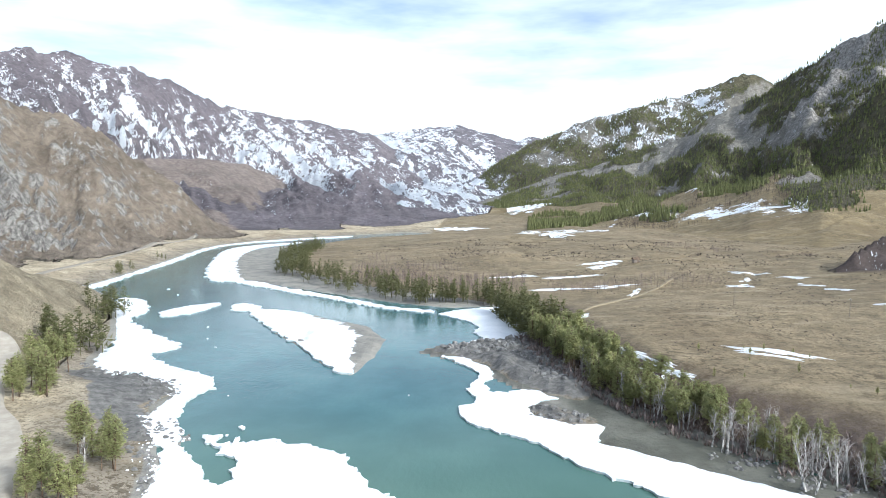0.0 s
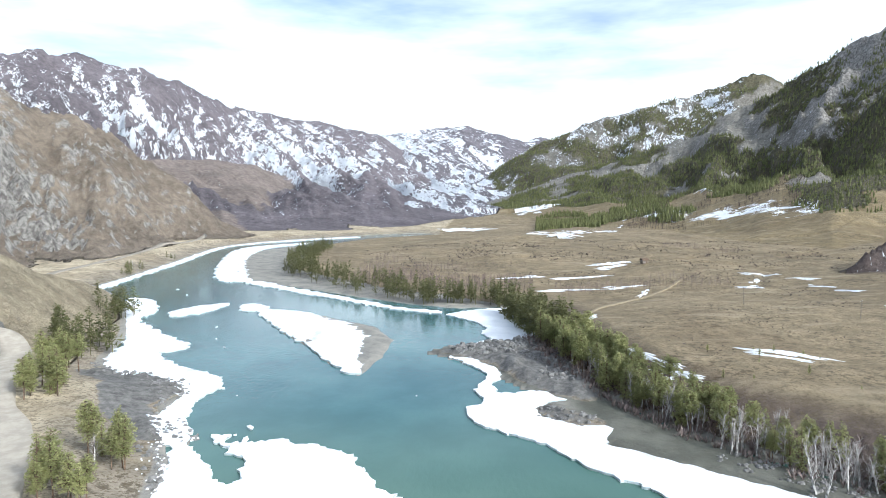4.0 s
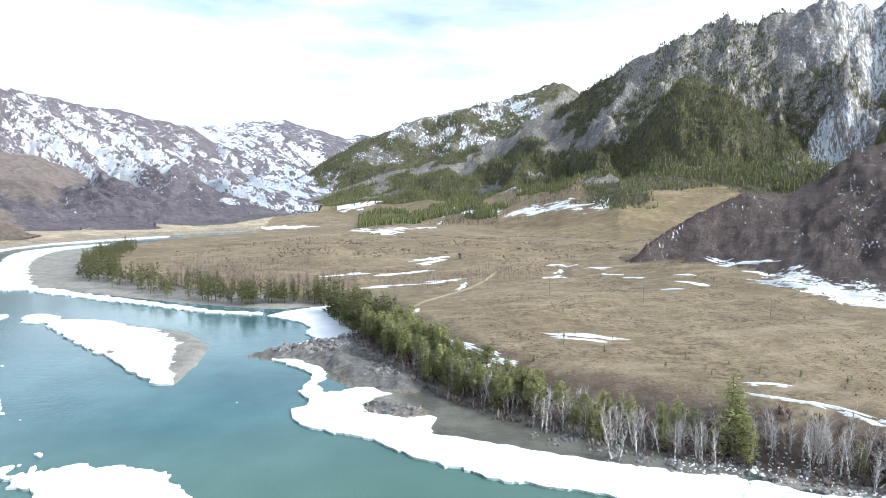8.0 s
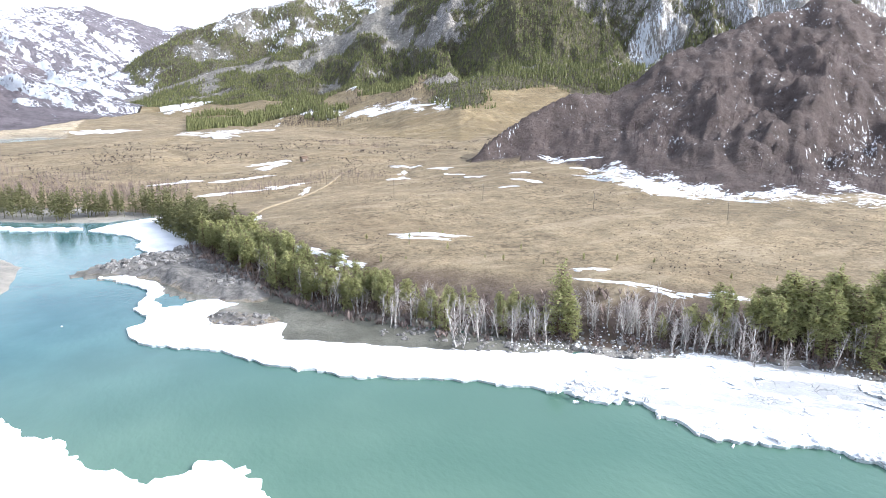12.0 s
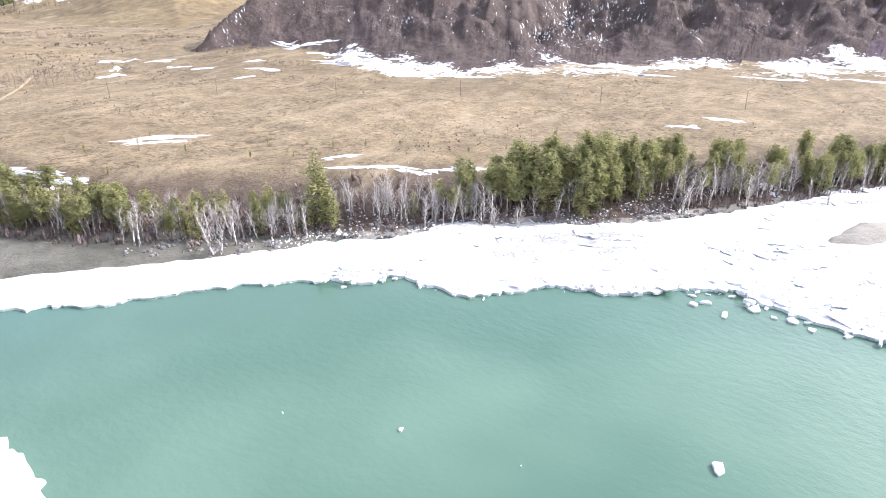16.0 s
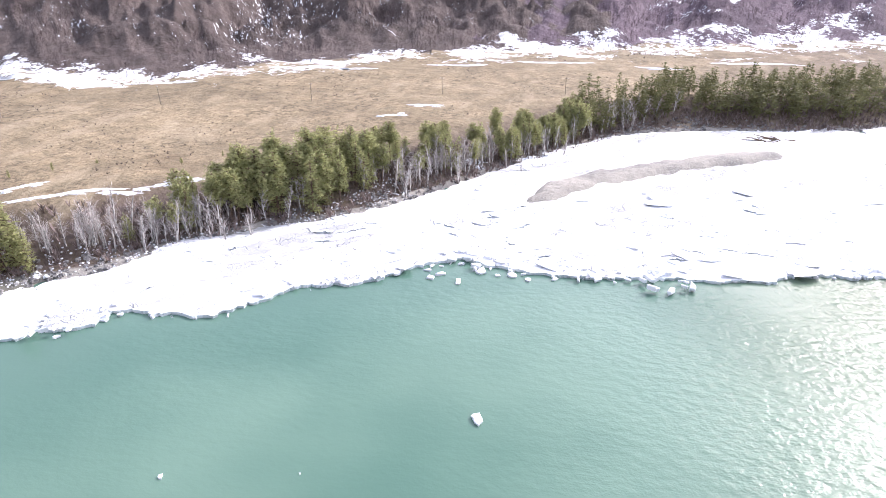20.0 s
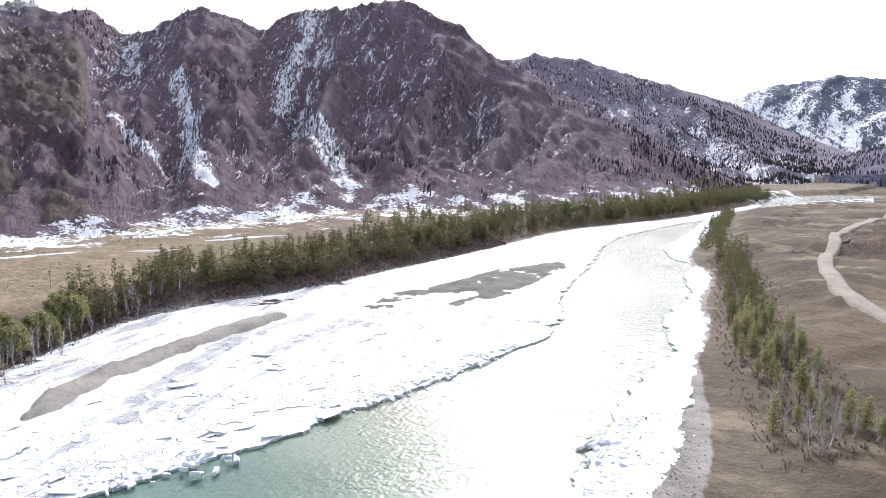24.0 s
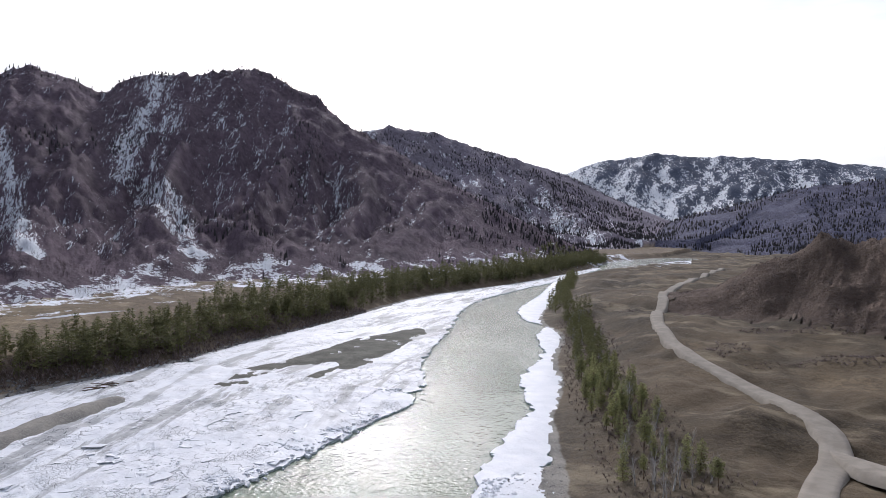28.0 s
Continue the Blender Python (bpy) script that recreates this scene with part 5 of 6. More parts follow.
PINES = [tree_thing("spruce_tree" if i in (2, 4) else "pine_tree", build_pine(20 + i, h, sp, lo, fu), M_PINE, M_BARK, lab, "spruce tree" if i in (2, 4) else "pine tree") for i, (h, sp, lo, fu, lab) in enumerate([
    (15.0, 3.3, 0.30, 0.35, "green pine with a ragged conical crown"), (15.0, 3.0, 0.46, 0.75, "tall green pine with bare lower trunk"),
    (15.0, 3.3, 0.06, 0.15, "dense green spruce clothed to the ground"), (15.0, 3.2, 0.40, 0.65, "green pine with a rounded crown"),
    (15.0, 2.6, 0.12, 0.05, "slim pointed green spruce on the bank"), (15.0, 3.4, 0.46, 0.9, "broad-crowned green pine on the bank")])]
BIRCHES = [tree_thing("birch_tree", build_birch(50 + i, h, le, wi), M_TWIG, M_BIRCH, lab, "birch tree") for i, (h, le, wi, lab) in enumerate([
    (12.0, 0.06, 0.35, "bare white-stemmed birch on the bank"), (12.0, 0.16, 0.4, "leaning bare birch with pale stem"), (12.0, 0.04, 0.6, "bare birch with spreading grey twigs"),
    (12.0, 0.22, 0.3, "thin leaning bare birch with pale stem"), (12.0, 0.03, 1.2, "wide bare tree with many grey limbs")])]
used = set()


def unscaled(ob):
    """Takes back the scale that a copy inherits from its model."""
    return Matrix.Diagonal((1 / ob.scale[0], 1 / ob.scale[1], 1 / ob.scale[2], 1))


def plant(kind, i, x, y, z, h, seed):
    proto = kind[i]
    full = 15.0 if kind is PINES else 12.0
    rr = np.random.RandomState(seed)
    s = 0.85 * h / full
    m = pose(x, y, z, rr.uniform(-3, 3), rr.uniform(-3, 3), rr.uniform(0, 360)) @ Matrix.Diagonal((s * rr.uniform(0.85, 1.15), s * rr.uniform(0.85, 1.15), s, 1))
    if proto.name not in used:
        used.add(proto.name)
        proto.matrix_basis = m
        return
    copy_thing(proto, m @ unscaled(proto))


# foot of the wood on the eastern bank: place, share of pines, depth of the belt, height of the pines
WOOD_EAST = [(24, 290, .95, 12, 14), (30, 240, .95, 12, 15), (35, 202, .95, 12, 15), (42, 173, .86, 11, 13), (49, 154, .78, 11, 12), (57, 139, .68, 10, 11.5),
             (64, 131, .58, 10, 11), (70, 121, .5, 9, 10.5), (81, 110, .42, 9, 10.5), (93, 104, .35, 9, 10), (101, 96, .15, 8, 8), (108, 86, .25, 8, 8),
             (115, 81, .8, 9, 15), (123, 75, .8, 9, 15), (127, 69, .97, 10, 16.5), (138, 56, .97, 10, 16.5), (148, 51, .92, 10, 15), (155, 45, .4, 10, 12),
             (167, 33, .6, 11, 13.5), (179, 25, .6, 11, 13), (196, 12, .7, 11, 14), (216, -2, .78, 11, 14.5), (236, -15, .65, 11, 14), (252, -38, .8, 12, 13)]
rs = np.random.RandomState(77)
plan = []
for a, b in zip(WOOD_EAST[:-1], WOOD_EAST[1:]):
    ex, ey = b[0] - a[0], b[1] - a[1]
    length = math.hypot(ex, ey)
    nx, ny = -ey / length, ex / length
    for k in range(int(length / (0.62 if a[2] > .7 else 0.85)) + 1):
        t = rs.rand()
        dep = rs.rand() ** 1.2 * a[3]
        px, py = a[0] + ex * t + nx * dep, a[1] + ey * t + ny * dep
        if rs.rand() < a[2] + (b[2] - a[2]) * t:
            plan.append((PINES, rs.choice([0, 1, 2, 3, 3, 4, 5]), px, py, (a[4] + (b[4] - a[4]) * t) * rs.uniform(0.72, 1.08)))
        else:
            plan.append((BIRCHES, rs.choice([0, 0, 1, 2, 3]), px - 0.65 * nx * dep, py - 0.65 * ny * dep, rs.uniform(7.5, 12.0)))
plan += [(PINES, 2, 90, 105.5, 21), (PINES, 2, 91.5, 104, 16.5), (PINES, 2, 91, 101, 11), (PINES, 2, 69, 121, 11.5), (PINES, 2, 132.5, 59.5, 17), (BIRCHES, 4, 79, 108, 10.5), (BIRCHES, 4, 80.5, 109, 9),
         (BIRCHES, 0, 124, 75, 12.5), (BIRCHES, 2, 117, 77, 12), (BIRCHES, 0, 70, 118, 11), (BIRCHES, 2, 64, 129, 12)]
# clumps on the western bank: centre, radius, number, height
for cx, cy, r0, num, h in [(-152, 280, 9, 14, 14), (-130, 216, 11, 24, 14), (-122, 184, 9, 17, 14), (-107, 155, 8, 19, 13.5), (-69, 121, 5, 10, 12), (-70, 102, 7, 18, 13), (-236, 462, 7, 9, 8), (-230, 440, 6, 7, 8), (-246, 545, 5, 4, 7)]:
    for _ in range(num):
        a, d = rs.uniform(0, 6.28), r0 * math.sqrt(rs.rand())
        if rs.rand() < 0.82:
            plan.append((PINES, rs.choice([0, 2, 3, 4]), cx + d * math.cos(a), cy + d * math.sin(a), h * rs.uniform(0.65, 1.1)))
        else:
            plan.append((BIRCHES, rs.choice([0, 2, 3]), cx + d * math.cos(a), cy + d * math.sin(a), rs.uniform(6, 9)))
# belt below the southern terrace
SOUTH_BELT = [(200, -296, .9), (150, -232, .9), (120, -188, .9), (99, -162, .85), (87, -148, .75), (75, -133, .5), (64, -119, .35), (55, -110, .3), (48, -104, .4)]
for a, b in zip(SOUTH_BELT[:-1], SOUTH_BELT[1:]):
    length = math.hypot(b[0] - a[0], b[1] - a[1])
    for k in range(int(length / 1.15)):
        t, u = rs.rand(), rs.uniform(-5, 9)
        px, py = a[0] + (b[0] - a[0]) * t - u * 0.8, a[1] + (b[1] - a[1]) * t - u * 0.4
        if rs.rand() < a[2]:
            plan.append((PINES, rs.choice([0, 2, 3, 4]), px, py, rs.uniform(6, 11)))
        else:
            plan.append((BIRCHES, rs.choice([0, 1, 2, 3]), px, py, rs.uniform(6, 10)))
# more slender birches in front of the pines
for cx, cy, num in ((62, 130, 4), (76, 112, 5), (86, 106, 4), (101, 95, 6), (108, 86, 7), (118, 78, 7), (124, 72, 5), (156, 42, 10), (168, 32, 7), (182, 22, 6), (198, 10, 6), (238, -16, 8)):
    for _ in range(num):
        plan.append((BIRCHES, rs.choice([0, 0, 1, 2, 3]), cx + rs.normal(0, 4), cy + rs.normal(0, 4), rs.uniform(8.5, 12.5)))
road_near = curve_line(ROAD_NEAR, 2.0)
plan = [p for p in plan if p[2] > 0 or np.hypot(road_near[:, 0] - p[2], road_near[:, 1] - p[3]).min() > 5.5]
plan.sort(key=lambda p: math.hypot(p[2], p[3]))
pines_far = [p for p in plan if p[0] is PINES][430:]
plan = [p for p in plan if p not in pines_far]
zz = height([(p[2], p[3]) for p in plan])
for i, (kind, k, x, y, h) in enumerate(plan):
    plant(kind, int(k), x, y, zz[i] - 0.1, h, 900 + i)


# ---------------------------------------------------------------- woods farther off, too many to count
def small_tree_mesh(rs, tufts):
    """A far pine: stem and a crown of tufts, about one unit high."""
    v, f = [], []
    tube([(0, 0, -0.05), (0, 0, 0.9)], [0.014, 0.004], 3, v, f)
    for k in range(tufts):
        u = 0.22 + 0.78 * (k + rs.rand()) / tufts
        reach = 0.23 * (1 - u) ** 0.75 * rs.uniform(0.35, 1.15)
        a = rs.uniform(0, 6.28)
        spray(np.array([math.cos(a) * reach, math.sin(a) * reach, u]), 0.15 * (1.25 - 0.7 * u), 4, rs, v, f, -0.05)
    return np.array(v), f


def cone_tree_mesh(rs):
    """A very far conifer: three ragged tiers."""
    v, f = [], []
    for lo, hi, w in ((0.08, 0.55, 0.19), (0.35, 0.8, 0.14), (0.6, 1.02, 0.09)):
        b = len(v)
        for k in range(5):
            a = 2 * math.pi * (k + rs.rand() * 0.6) / 5
            q = w * rs.uniform(0.6, 1.25)
            v.append((q * math.cos(a), q * math.sin(a), lo + rs.uniform(-0.05, 0.05)))
        v.append((0, 0, hi))
        f += [(b + k, b + (k + 1) % 5, b + 5) for k in range(5)]
    return np.array(v), f


def bare_tree_mesh(rs):
    """A far leafless tree: stem and a few upright limbs."""
    v, f = [], []
    tube([(0, 0, -0.05), (0.02, 0, 0.95)], [0.013, 0.003], 3, v, f)
    for k in range(9):
        u = rs.uniform(0.2, 0.75)
        a = rs.uniform(0, 6.28)
        l = rs.uniform(0.15, 0.32)
        b = len(v)
        v += [(0, 0, u), (0.006, 0.006, u + 0.03), (math.cos(a) * l * 0.6, math.sin(a) * l * 0.6, u + l)]
        f.append((b, b + 1, b + 2))
    return np.array(v), f


def scatter(name, protos, spots, material, label, category):
    """One object of many trees; spots: x, y, z, height, width factor."""
    rs = np.random.RandomState(5)
    q = np.array(spots, float)
    pick, turn = rs.randint(len(protos), size=len(q)), rs.uniform(0, 6.28, len(q))
    co, loops, sizes, count = [], [], [], 0
    for k, (pv, pf) in enumerate(protos):
        m = pick == k
        if not m.any():
            continue
        x, y, z, h, w = (q[m, i][:, None] for i in range(5))
        c, s = np.cos(turn[m])[:, None], np.sin(turn[m])[:, None]
        co.append(np.stack([(pv[:, 0] * c - pv[:, 1] * s) * h * w + x, (pv[:, 0] * s + pv[:, 1] * c) * h * w + y, pv[:, 2] * h + z], -1).reshape(-1, 3))
        corner = np.concatenate([np.array(f) for f in pf])
        n = int(m.sum())
        loops.append((corner[None] + count + len(pv) * np.arange(n)[:, None]).ravel())
        sizes.append(np.tile([len(f) for f in pf], n))
        count += len(pv) * n
    co, loops, sizes = np.concatenate(co), np.concatenate(loops), np.concatenate(sizes)
    me = bpy.data.meshes.new(name)
    me.vertices.add(len(co))
    me.vertices.foreach_set("co", co.astype(np.float32).ravel())
    me.loops.add(len(loops))
    me.loops.foreach_set("vertex_index", loops.astype(np.int32))
    me.polygons.add(len(sizes))
    me.polygons.foreach_set("loop_start", (np.cumsum(sizes) - sizes).astype(np.int32))
    me.polygons.foreach_set("use_smooth", np.zeros(len(sizes), bool))
    me.materials.append(material)
    me.update(calc_edges=True)
    return tagged(new(name, me), label, category, kind="stuff")


rs = np.random.RandomState(31)
MID = [small_tree_mesh(rs, 34) for _ in range(6)]
FAR = [cone_tree_mesh(rs) for _ in range(6)]
BARE = [bare_tree_mesh(rs) for _ in range(6)]


def along(line, num, lo, hi, hmin, hmax):
    p = curve_line(line, 4.0)
    t = np.gradient(p, axis=0)
    t /= np.linalg.norm(t, axis=1)[:, None]
    out = []
    for _ in range(num):
        i = rs.randint(len(p))
        o = rs.uniform(lo, hi)
        out.append((p[i, 0] - t[i, 1] * o + rs.uniform(-2, 2), p[i, 1] + t[i, 0] * o + rs.uniform(-2, 2), rs.uniform(hmin, hmax), rs.uniform(0.85, 1.3)))
    return out


def grounded(spots):
    z = height([(q[0], q[1]) for q in spots])
    return [(x, y, zz - 0.1, h, w) for (x, y, h, w), zz in zip(spots, z)]


SOUTH_WOOD = [(252, -38), (256, -90), (278, -134), (296, -180), (322, -241), (361, -324), (374, -392), (384, -473), (402, -551), (448, -700), (500, -840)]
scatter("riverside_wood", MID, grounded([(p[2], p[3], p[4], 1.1) for p in pines_far] + [(x, y, h, 1.3 * w) for x, y, h, w in along(SOUTH_WOOD, 1350, 2, 30, 7, 12.5) + along(SOUTH_WOOD[3:], 420, 20, 90, 6.5, 12)]), M_PINE_FAR, "dense dark pine belt along the eastern bank", "wood")
scatter("bar_wood", MID, grounded(along([(-146, 640), (-140, 520), (-116, 430), (-92, 392), (-64, 357), (-40, 332), (-24, 320)], 230, 3, 26, 8, 13)
                                  + along([(-14, 312), (8, 314), (24, 304)], 60, 2, 16, 9, 13)), M_PINE_FAR, "pine wood on the gravel bar", "wood")
scatter("bare_thicket", BARE, grounded(along([(-70, 380), (-40, 352), (0, 336), (40, 330)], 420, 4, 44, 5, 9) + along([(60, 330), (100, 345), (150, 340)], 140, -8, 14, 3, 6)
                                       + along([(-60, 440), (-20, 430), (10, 428)], 160, -12, 16, 3, 7)), M_BRUSH, "grey leafless thicket on the low ground", "thicket")
scatter("south_bank_wood", MID, grounded(along([(372, -535), (296, -412), (236, -318), (196, -290)], 130, 4, 16, 7, 11)), M_PINE_FAR, "dark pine strip below the terrace", "wood")


def polar(num, b0, b1, r0, r1):
    b, r = np.radians(rs.uniform(b0, b1, num)), rs.uniform(r0, r1, num)
    return r * np.sin(b), r * np.cos(b)


def hillside(num, b0, b1, r0, r1, accept, hmin, hmax):
    x, y = polar(num, b0, b1, r0, r1)
    z, c = valley(x, y)
    ok = accept(x, y, z, c)
    return [(a, b, q - 0.3, rs.uniform(hmin, hmax), rs.uniform(0.8, 1.25)) for a, b, q in zip(x[ok], y[ok], z[ok])]


def layer_is(c, *names):
    return np.isin(c["which"], [NAMES.index(n) for n in names])


forest_floor = (lambda x, y, z, c: layer_is(c, "east_main", "east_spur", "east_back") & (c["s"] > meadow_edge(x, y, c["b"]) - 0.03) & (c["s"] < 1.03)
                  & wooded_at(x, y, c))
forest = hillside(64000, 0, 56, 1000, 2700, forest_floor, 5.5, 11) + hillside(2600, 20, 45, 700, 1000, forest_floor, 4, 8)
scatter("hillside_forest", FAR, forest, M_FOREST, "dense conifer forest on the mountain slopes", "forest")
grove = hillside(12000, 7.6, 28.5, 840, 1340, lambda x, y, z, c: (fbm(x, y, 120, 4, 305) > 0.02 + 0.5 * np.clip(np.abs((c["r"] - np.interp(c["b"], [7, 14, 28], [1010, 1060, 1050])) / 210), 0, 2) ** 3 - 0.2 * smooth(15, 9, c["b"])) & (c["r"] > np.interp(c["b"], [7, 15, 21, 28], [860, 930, 930, 880])), 6, 12)
scatter("meadow_grove", FAR, grove, M_FOREST, "dark conifer groves at the meadow edge", "grove")
crest = hillside(9000, 92, 156, 500, 1250, lambda x, y, z, c: layer_is(c, "south_hill") & ((c["s"] > 0.96) | (fbm(x, y, 120, 4, 310) > 0.30)), 4, 8)
scatter("south_forest", FAR, crest, M_DARKWOOD, "dark scattered conifers on the southern hill", "forest")
brush = hillside(36000, 34, 150, 300, 1100, lambda x, y, z, c: layer_is(c, "dark_hill", "south_hill") & (c["s"] < 0.85) & (fbm(x, y, 50, 3, 320) > -0.12 + 0.25 * c["s"]), 3, 7)
scatter("bare_hillside_trees", BARE, brush, M_HILLWOOD, "leafless brown trees on the lower slopes", "woodland")

low = hillside(9000, 138, 172, 950, 2000, lambda x, y, z, c: layer_is(c, "south_low", "south_back", "south_hill") & (fbm(x, y, 140, 3, 330) > -0.15), 5, 10)
scatter("south_low_forest", FAR, low, M_DARKWOOD, "dark conifer forest below the southern range", "forest")
back = hillside(12000, 118, 152, 1300, 2150, lambda x, y, z, c: layer_is(c, "south_back") & (fbm(x, y, 120, 3, 340) > 0.02), 5, 9)
scatter("south_back_forest", FAR, back, M_DARKWOOD, "dark conifers on the snowy back slope", "forest")

# ---------------------------------------------------------------- undergrowth, stones
def twig_clump(rs):
    v, f = [], []
    for _ in range(7):
        a, l = rs.uniform(0, 6.28), rs.uniform(0.5, 1.0)
        d = np.array([math.cos(a) * 0.55, math.sin(a) * 0.55, 1.0]) * l
        s = np.array([-math.sin(a), math.cos(a), 0]) * 0.035
        b = len(v)
        v += [tuple(-s), tuple(s), tuple(d * 0.6 + s * 2), tuple(d)]
        f.append((b, b + 1, b + 2, b + 3))
    return np.array(v), f


def stone_mesh(rs):
    v = [(0.5 * math.cos(a) * q, 0.5 * math.sin(a) * q, z) for z, q in ((-0.2, 1.0), (0.2, 0.95), (0.42, 0.5)) for a in np.linspace(0, 6.28, 6)[:5]]
    v = np.array(v) * rs.uniform(0.75, 1.25, (15, 3))
    f = [(r * 5 + i, r * 5 + (i + 1) % 5, r * 5 + 5 + (i + 1) % 5, r * 5 + 5 + i) for r in range(2) for i in range(5)] + [(10, 11, 12, 13, 14)]
    return v, f


rs = np.random.RandomState(8)
CLUMPS = [twig_clump(rs) for _ in range(6)]
STONES = [stone_mesh(rs) for _ in range(6)]
foot_line = [(q[0], q[1]) for q in WOOD_EAST] + SOUTH_WOOD[1:5]


def lowered(spots, drop):
    z = height([(q[0], q[1]) for q in spots])
    return [(x, y, zz - drop, h, w) for (x, y, h, w), zz in zip(spots, z)]


scatter("undergrowth", CLUMPS, lowered(along(foot_line, 7500, -4, 13, 0.8, 2.6), 0.1), M_BRUSH, "brown leafless brush on the river bank", "undergrowth")
scatter("terrace_brush", CLUMPS, lowered([(x, y, h, w) for x, y, h, w in along([(q[0], q[1]) for q in SOUTH_BELT], 2600, -8, 12, 0.4, 1.3)], 0.1), M_BRUSH, "brown brush below the southern terrace", "undergrowth")
bx, by = polar(14000, 146, 172, 215, 420)
bz, bc = valley(bx, by)
ok = (~bc["east"]) & (bc["d"] > 40) & (fbm(bx, by, 45, 3, 440) > 0.05) & (road_mask(bx, by, bz, ROAD_FAR, 3) > 9)
hx, hy = polar(2600, 14, 29, 850, 1250)
hz, hc = valley(hx, hy)
ok3 = fbm(hx, hy, 80, 3, 470) > -0.05
scatter("grove_thicket", BARE, [(x, y, z - 0.2, rs.uniform(5, 9), rs.uniform(1.0, 1.6)) for x, y, z in zip(hx[ok3], hy[ok3], hz[ok3])], M_SCRUB, "leafless brown thicket at the grove edge", "thicket")
scatter("hill_brush", CLUMPS, [(x, y, z - 0.1, rs.uniform(0.3, 1.0), rs.uniform(1.3, 2.6)) for x, y, z in zip(bx[ok], by[ok], bz[ok])], M_BRUSH, "dark scrub on the brown knoll", "scrub")
scatter("bank_stones", STONES, lowered(along(foot_line[6:], 2600, -9, 0, 0.3, 1.3), 0.05) + lowered(along([(-116, 204), (-80, 172), (-66, 138), (-54, 116)], 420, -4, 9, 0.4, 1.6), 0.1)
        + lowered(along([(40, -30), (50, -64), (64, -92), (86, -118)], 700, -2, 12, 0.12, 0.5), 0.02) + lowered(along([(2, 219), (22, 222), (36, 204), (36, 178)], 420, -9, 9, 0.5, 2.2), 0.2) + lowered(along([(24, 156), (33, 150)], 60, -4, 4, 0.5, 1.5), 0.1), M_STONE, "dark stones along the bank foot", "stones")
scatter("bank_snow", STONES, lowered(along(foot_line[8:18], 1300, -8, 2, 0.15, 0.55), 0.03), M_SNOW, "snow left between the bank stones", "snow")
scatter("ice_rubble", STONES, lowered(along([(52, -28), (60, -50), (70, -68), (80, -86), (94, -112)], 1500, -5, 7, 0.25, 1.2), 0.1) + lowered(along([(-62, 146), (-58, 128), (-50, 110)], 160, -6, 2, 0.25, 0.8), 0.0), M_ICE, "heaped broken river ice on the shore", "ice rubble")

# plates and crumbs of ice heaped over the broad shelf
crumbs = along(SHELF_MIDDLE[0], 1500, 0.5, 9, 0.25, 0.8) + along(SHELF_MIDDLE[0], 1500, 6, 34, 0.2, 0.7)
scatter("shelf_rubble", STONES, [(x, y, 0.85, h, w * 1.5) for x, y, h, w in crumbs if fbm(np.array(x), np.array(y), 16, 3, 480) > -0.02], M_ICE, "heaped plates of broken ice on the shelf", "ice rubble")

# leafless thickets along the meadow's ditches
ditch = [([(180, 528), (198, 510), (222, 488)], 170, 8, 5), ([(60, 345), (88, 351), (124, 366), (140, 358)], 200, 10, 5), ([(219, 444), (250, 455), (285, 464)], 110, 8, 3.5), ([(206, 280), (222, 270), (238, 262)], 90, 4, 2.5), ([(134, 358), (149, 343)], 50, 4, 2.5), ([(-60, 520), (-50, 508), (-56, 446)], 90, 14, 6), ([(-30, 446), (10, 440), (50, 436)], 130, 12, 4)]
spots = []
for line, num, reach, tall in ditch:
    spots += along(line, num, -reach, reach, 0.5 * tall, tall)
scatter("ditch_thicket", BARE, grounded(spots), M_BRUSH, "leafless dark thickets along the meadow ditches", "thicket")

# young pines and bushes in the meadow
saplings = [(90, 186), (95, 184), (101, 179), (104, 176), (76, 185), (57, 172), (64, 166), (70, 160), (100, 142), (108, 134), (97, 147), (121, 132), (134, 118), (85, 172), (88, 178), (112, 150), (76, 156), (92, 160), (140, 98), (150, 92), (118, 140), (128, 126)]
sap_z = height(saplings)
for i, (x, y) in enumerate(saplings):
    ob = copy_thing(PINES[2 if i % 2 else 0], pose(x, y, sap_z[i] - 0.05, 0, 0, 53 * i) @ Matrix.Scale((1.2 + 1.5 * ((i * 37) % 10) / 10) / 15, 4) @ unscaled(PINES[2 if i % 2 else 0]))
    tagged(ob, "young green pine in the dry meadow", "young pine", group="young pines")
mx, my = polar(26000, -8, 100, 150, 640)
mz, mc = valley(mx, my)
ok = mc["east"] & (mc["which"] < 0) & (mc["d"] > 32) & (fbm(mx, my, 46, 3, 460) > 0.06 + 0.1 * smooth(400, 250, mc["r"]))
scatter("meadow_tufts", CLUMPS, [(x, y, z - 0.1, rs.uniform(0.25, 0.8) * (1 + 1.4 * float(smooth(250, 520, math.hypot(x, y)))), rs.uniform(0.9, 1.8)) for x, y, z in zip(mx[ok], my[ok], mz[ok])], M_SCRUB, "dark tufts and low bushes in the meadow", "tufts")


# ---------------------------------------------------------------- power line, hut, small things
def box(bm, size, at, turn=0.0):
    m = Matrix.Translation(at) @ Matrix.Rotation(turn, 4, "Z") @ Matrix.Diagonal((*size, 1))
    made = bmesh.ops.create_cube(bm, size=1.0, matrix=m)
    bmesh.ops.bevel(bm, geom=list({e for q in made["verts"] for e in q.link_edges}), offset=min(size) * 0.12, segments=1, affect="EDGES")


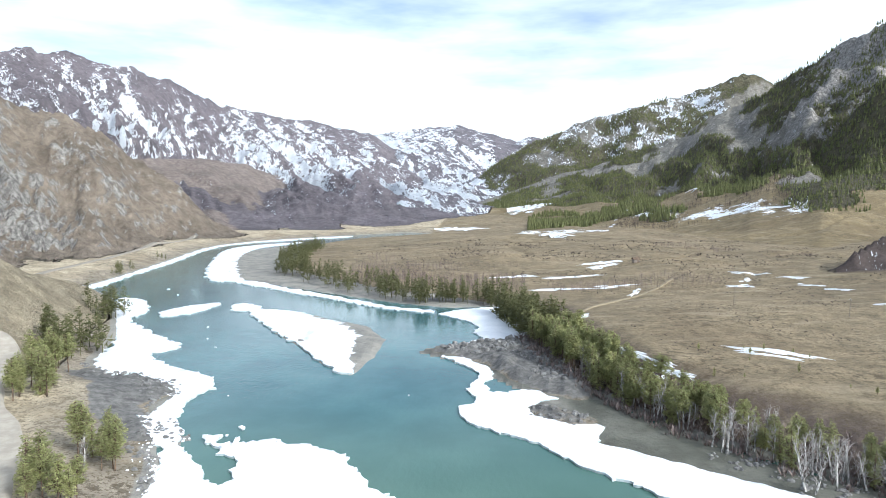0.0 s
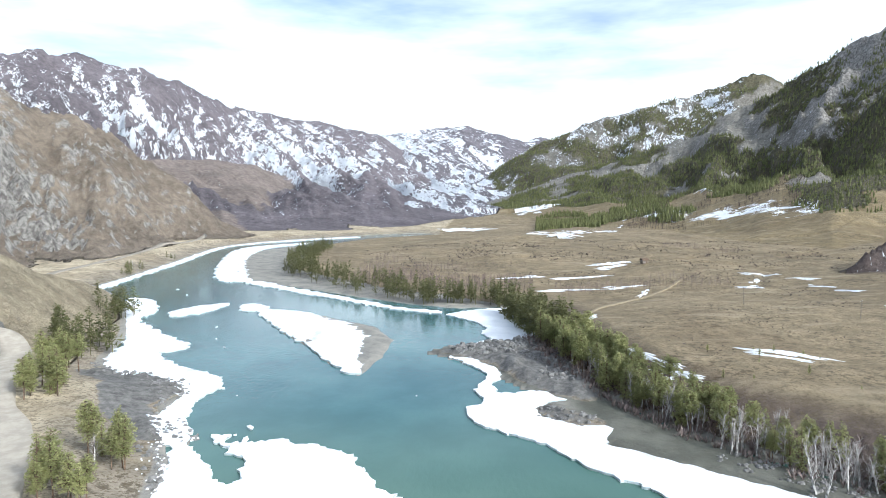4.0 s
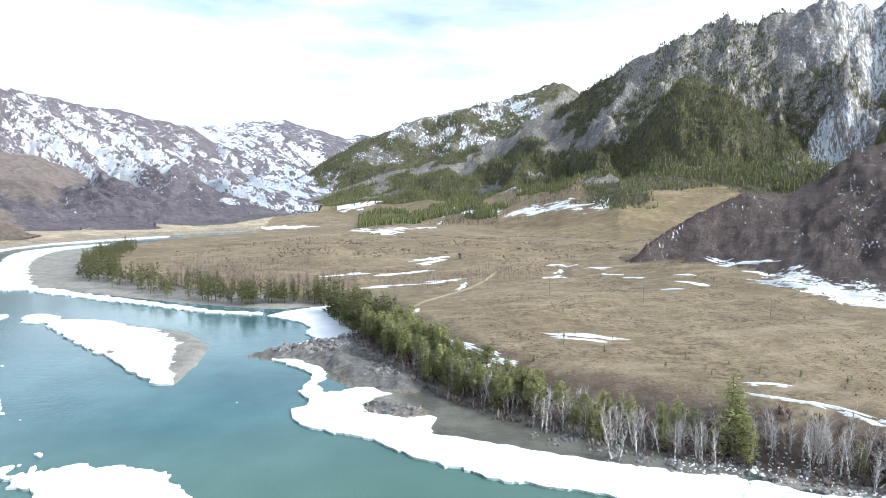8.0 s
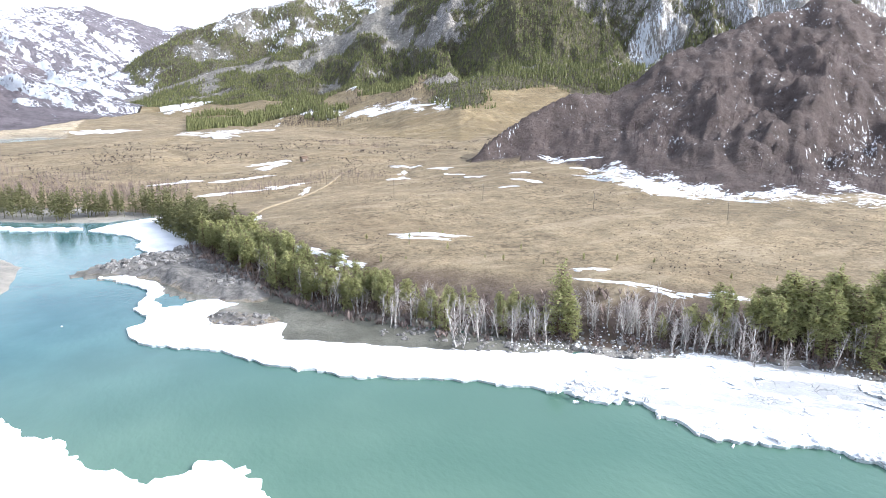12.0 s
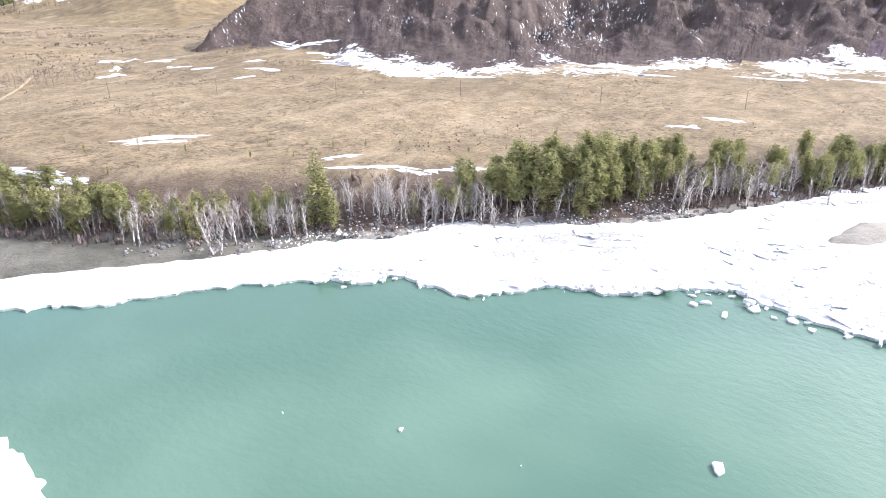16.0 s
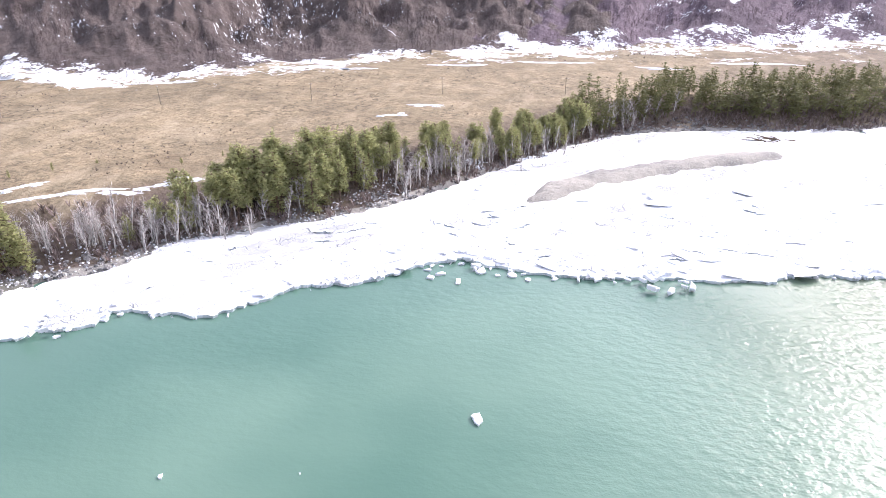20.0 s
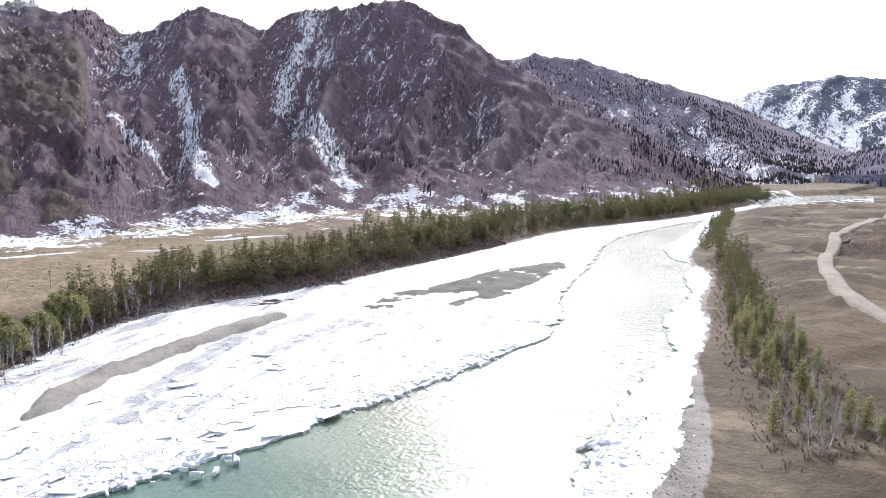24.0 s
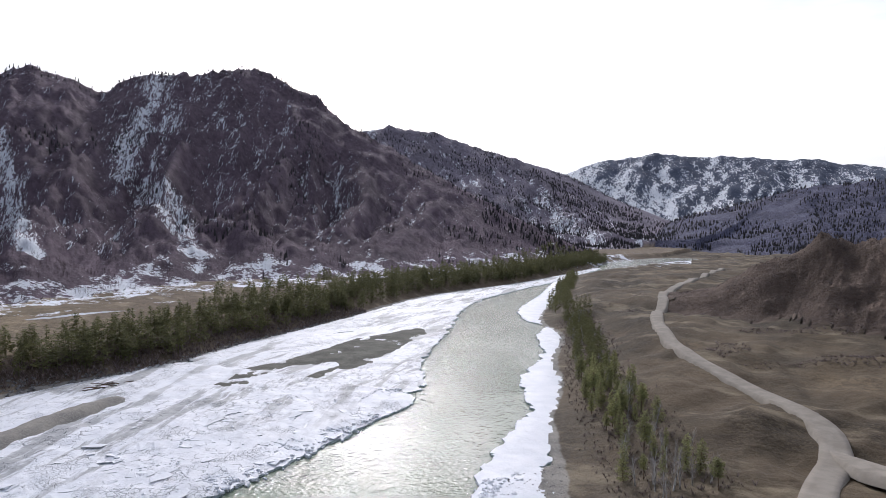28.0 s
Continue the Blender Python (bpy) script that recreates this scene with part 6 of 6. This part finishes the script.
def utility_pole():
    root = new("utility_pole")
    v, f = [], []
    tube([(0, 0, -0.6), (0.02, 0, 4), (0.05, 0.01, 9.2)], [0.17, 0.15, 0.11], 8, v, f)
    mesh_object("post", v, f, M_WOOD, root)
    bm = bmesh.new()
    box(bm, (1.9, 0.12, 0.14), (0, 0.14, 8.5))
    part("crossarm", bm, M_WOOD, root)
    for dx in (-0.85, 0.85, 0.0):
        bm = bmesh.new()
        bmesh.ops.create_cone(bm, segments=8, cap_ends=True, radius1=0.07, radius2=0.04, depth=0.28, matrix=Matrix.Translation((dx, 0.14 if dx else 0.03, 8.72 if dx else 9.35)))
        part("insulator", bm, M_SNOW, root, "pale ceramic insulator")
    return tagged(root, "weathered wooden power pole in the dry meadow", "power pole", group="power line")


POLES = [(128, 275), (150, 230), (174, 186), (204, 147), (226, 98), (249, 52), (262, 4), (278, -46), (300, -98)]
pole = utility_pole()
pz = height(POLES)
for i, (x, y) in enumerate(POLES):
    m = pose(x, y, pz[i], 1.5 * (i % 3 - 1), 2.0 * (i % 2), 25 + 9 * i) @ Matrix.Scale(0.86, 4)
    if i == 0:
        pole.matrix_basis = m
    else:
        copy_thing(pole, m)


def hut(x, y, turn):
    root = new("wooden_hut")
    bm = bmesh.new()
    box(bm, (4.6, 3.6, 2.4), (0, 0, 1.2))
    part("wall", bm, M_WOOD, root)
    v = [(-2.7, -2.2, 2.3), (2.7, -2.2, 2.3), (2.7, 2.2, 2.3), (-2.7, 2.2, 2.3), (-2.7, 0, 3.7), (2.7, 0, 3.7), (-2.7, -2.2, 2.45), (2.7, -2.2, 2.45), (2.7, 2.2, 2.45), (-2.7, 2.2, 2.45), (-2.7, 0, 3.87), (2.7, 0, 3.87)]
    f = [(0, 1, 5, 4), (2, 3, 4, 5), (6, 10, 11, 7), (8, 11, 10, 9), (0, 6, 7, 1), (2, 8, 9, 3), (0, 4, 10, 6), (3, 9, 10, 4), (1, 7, 11, 5), (2, 5, 11, 8)]
    mesh_object("roof", v, f, M_BARK, root, "dark boarded gable roof", smooth_faces=False)
    bm = bmesh.new()
    box(bm, (0.9, 0.08, 1.8), (0.6, -1.84, 0.95))
    part("door", bm, M_BARK, root)
    bm = bmesh.new()
    box(bm, (0.7, 0.08, 0.6), (-1.1, -1.84, 1.4))
    part("window", bm, M_STONE, root)
    root.matrix_basis = pose(x, y, float(height([(x, y)])[0]) - 0.05, 0, 0, turn)
    return tagged(root, "small dark timber hut in the meadow", "hut")


hut(132, 431, 15)

# marker post by the southern road
post = new("marker_post")
v, f = [], []
tube([(0, 0, -0.3), (0, 0, 1.6), (0.01, 0, 1.7)], [0.1, 0.09, 0.05], 8, v, f)
mesh_object("post", v, f, M_WOOD, post)
bm = bmesh.new()
box(bm, (0.3, 0.06, 0.25), (0, 0.1, 1.45))
part("plate", bm, M_SNOW, post)
post.matrix_basis = pose(33, -104, float(height([(33, -104)])[0]), 0, 3, 20)
tagged(post, "leaning wooden marker post beside the road", "marker post")

# driftwood stranded on the ice
drift = new("driftwood_pile")
rs = np.random.RandomState(4)
for i in range(14):
    v, f = [], []
    a, l = rs.uniform(-0.5, 0.5) + (1.4 if i % 4 == 0 else 0), rs.uniform(2, 7)
    c = np.array([rs.normal(0, 1.5), rs.normal(0, 4), 0.2 + 0.08 * i])
    d = np.array([math.sin(a), math.cos(a), rs.uniform(-0.05, 0.08)])
    tube([c - d * l / 2, c + rs.normal(0, 0.1, 3), c + d * l / 2], [0.2, 0.17, 0.08], 6, v, f)
    mesh_object("log", v, f, M_BARK, drift)
drift.matrix_basis = pose(231, -66, 0.9)
tagged(drift, "dark driftwood logs stranded on the shore ice", "driftwood")
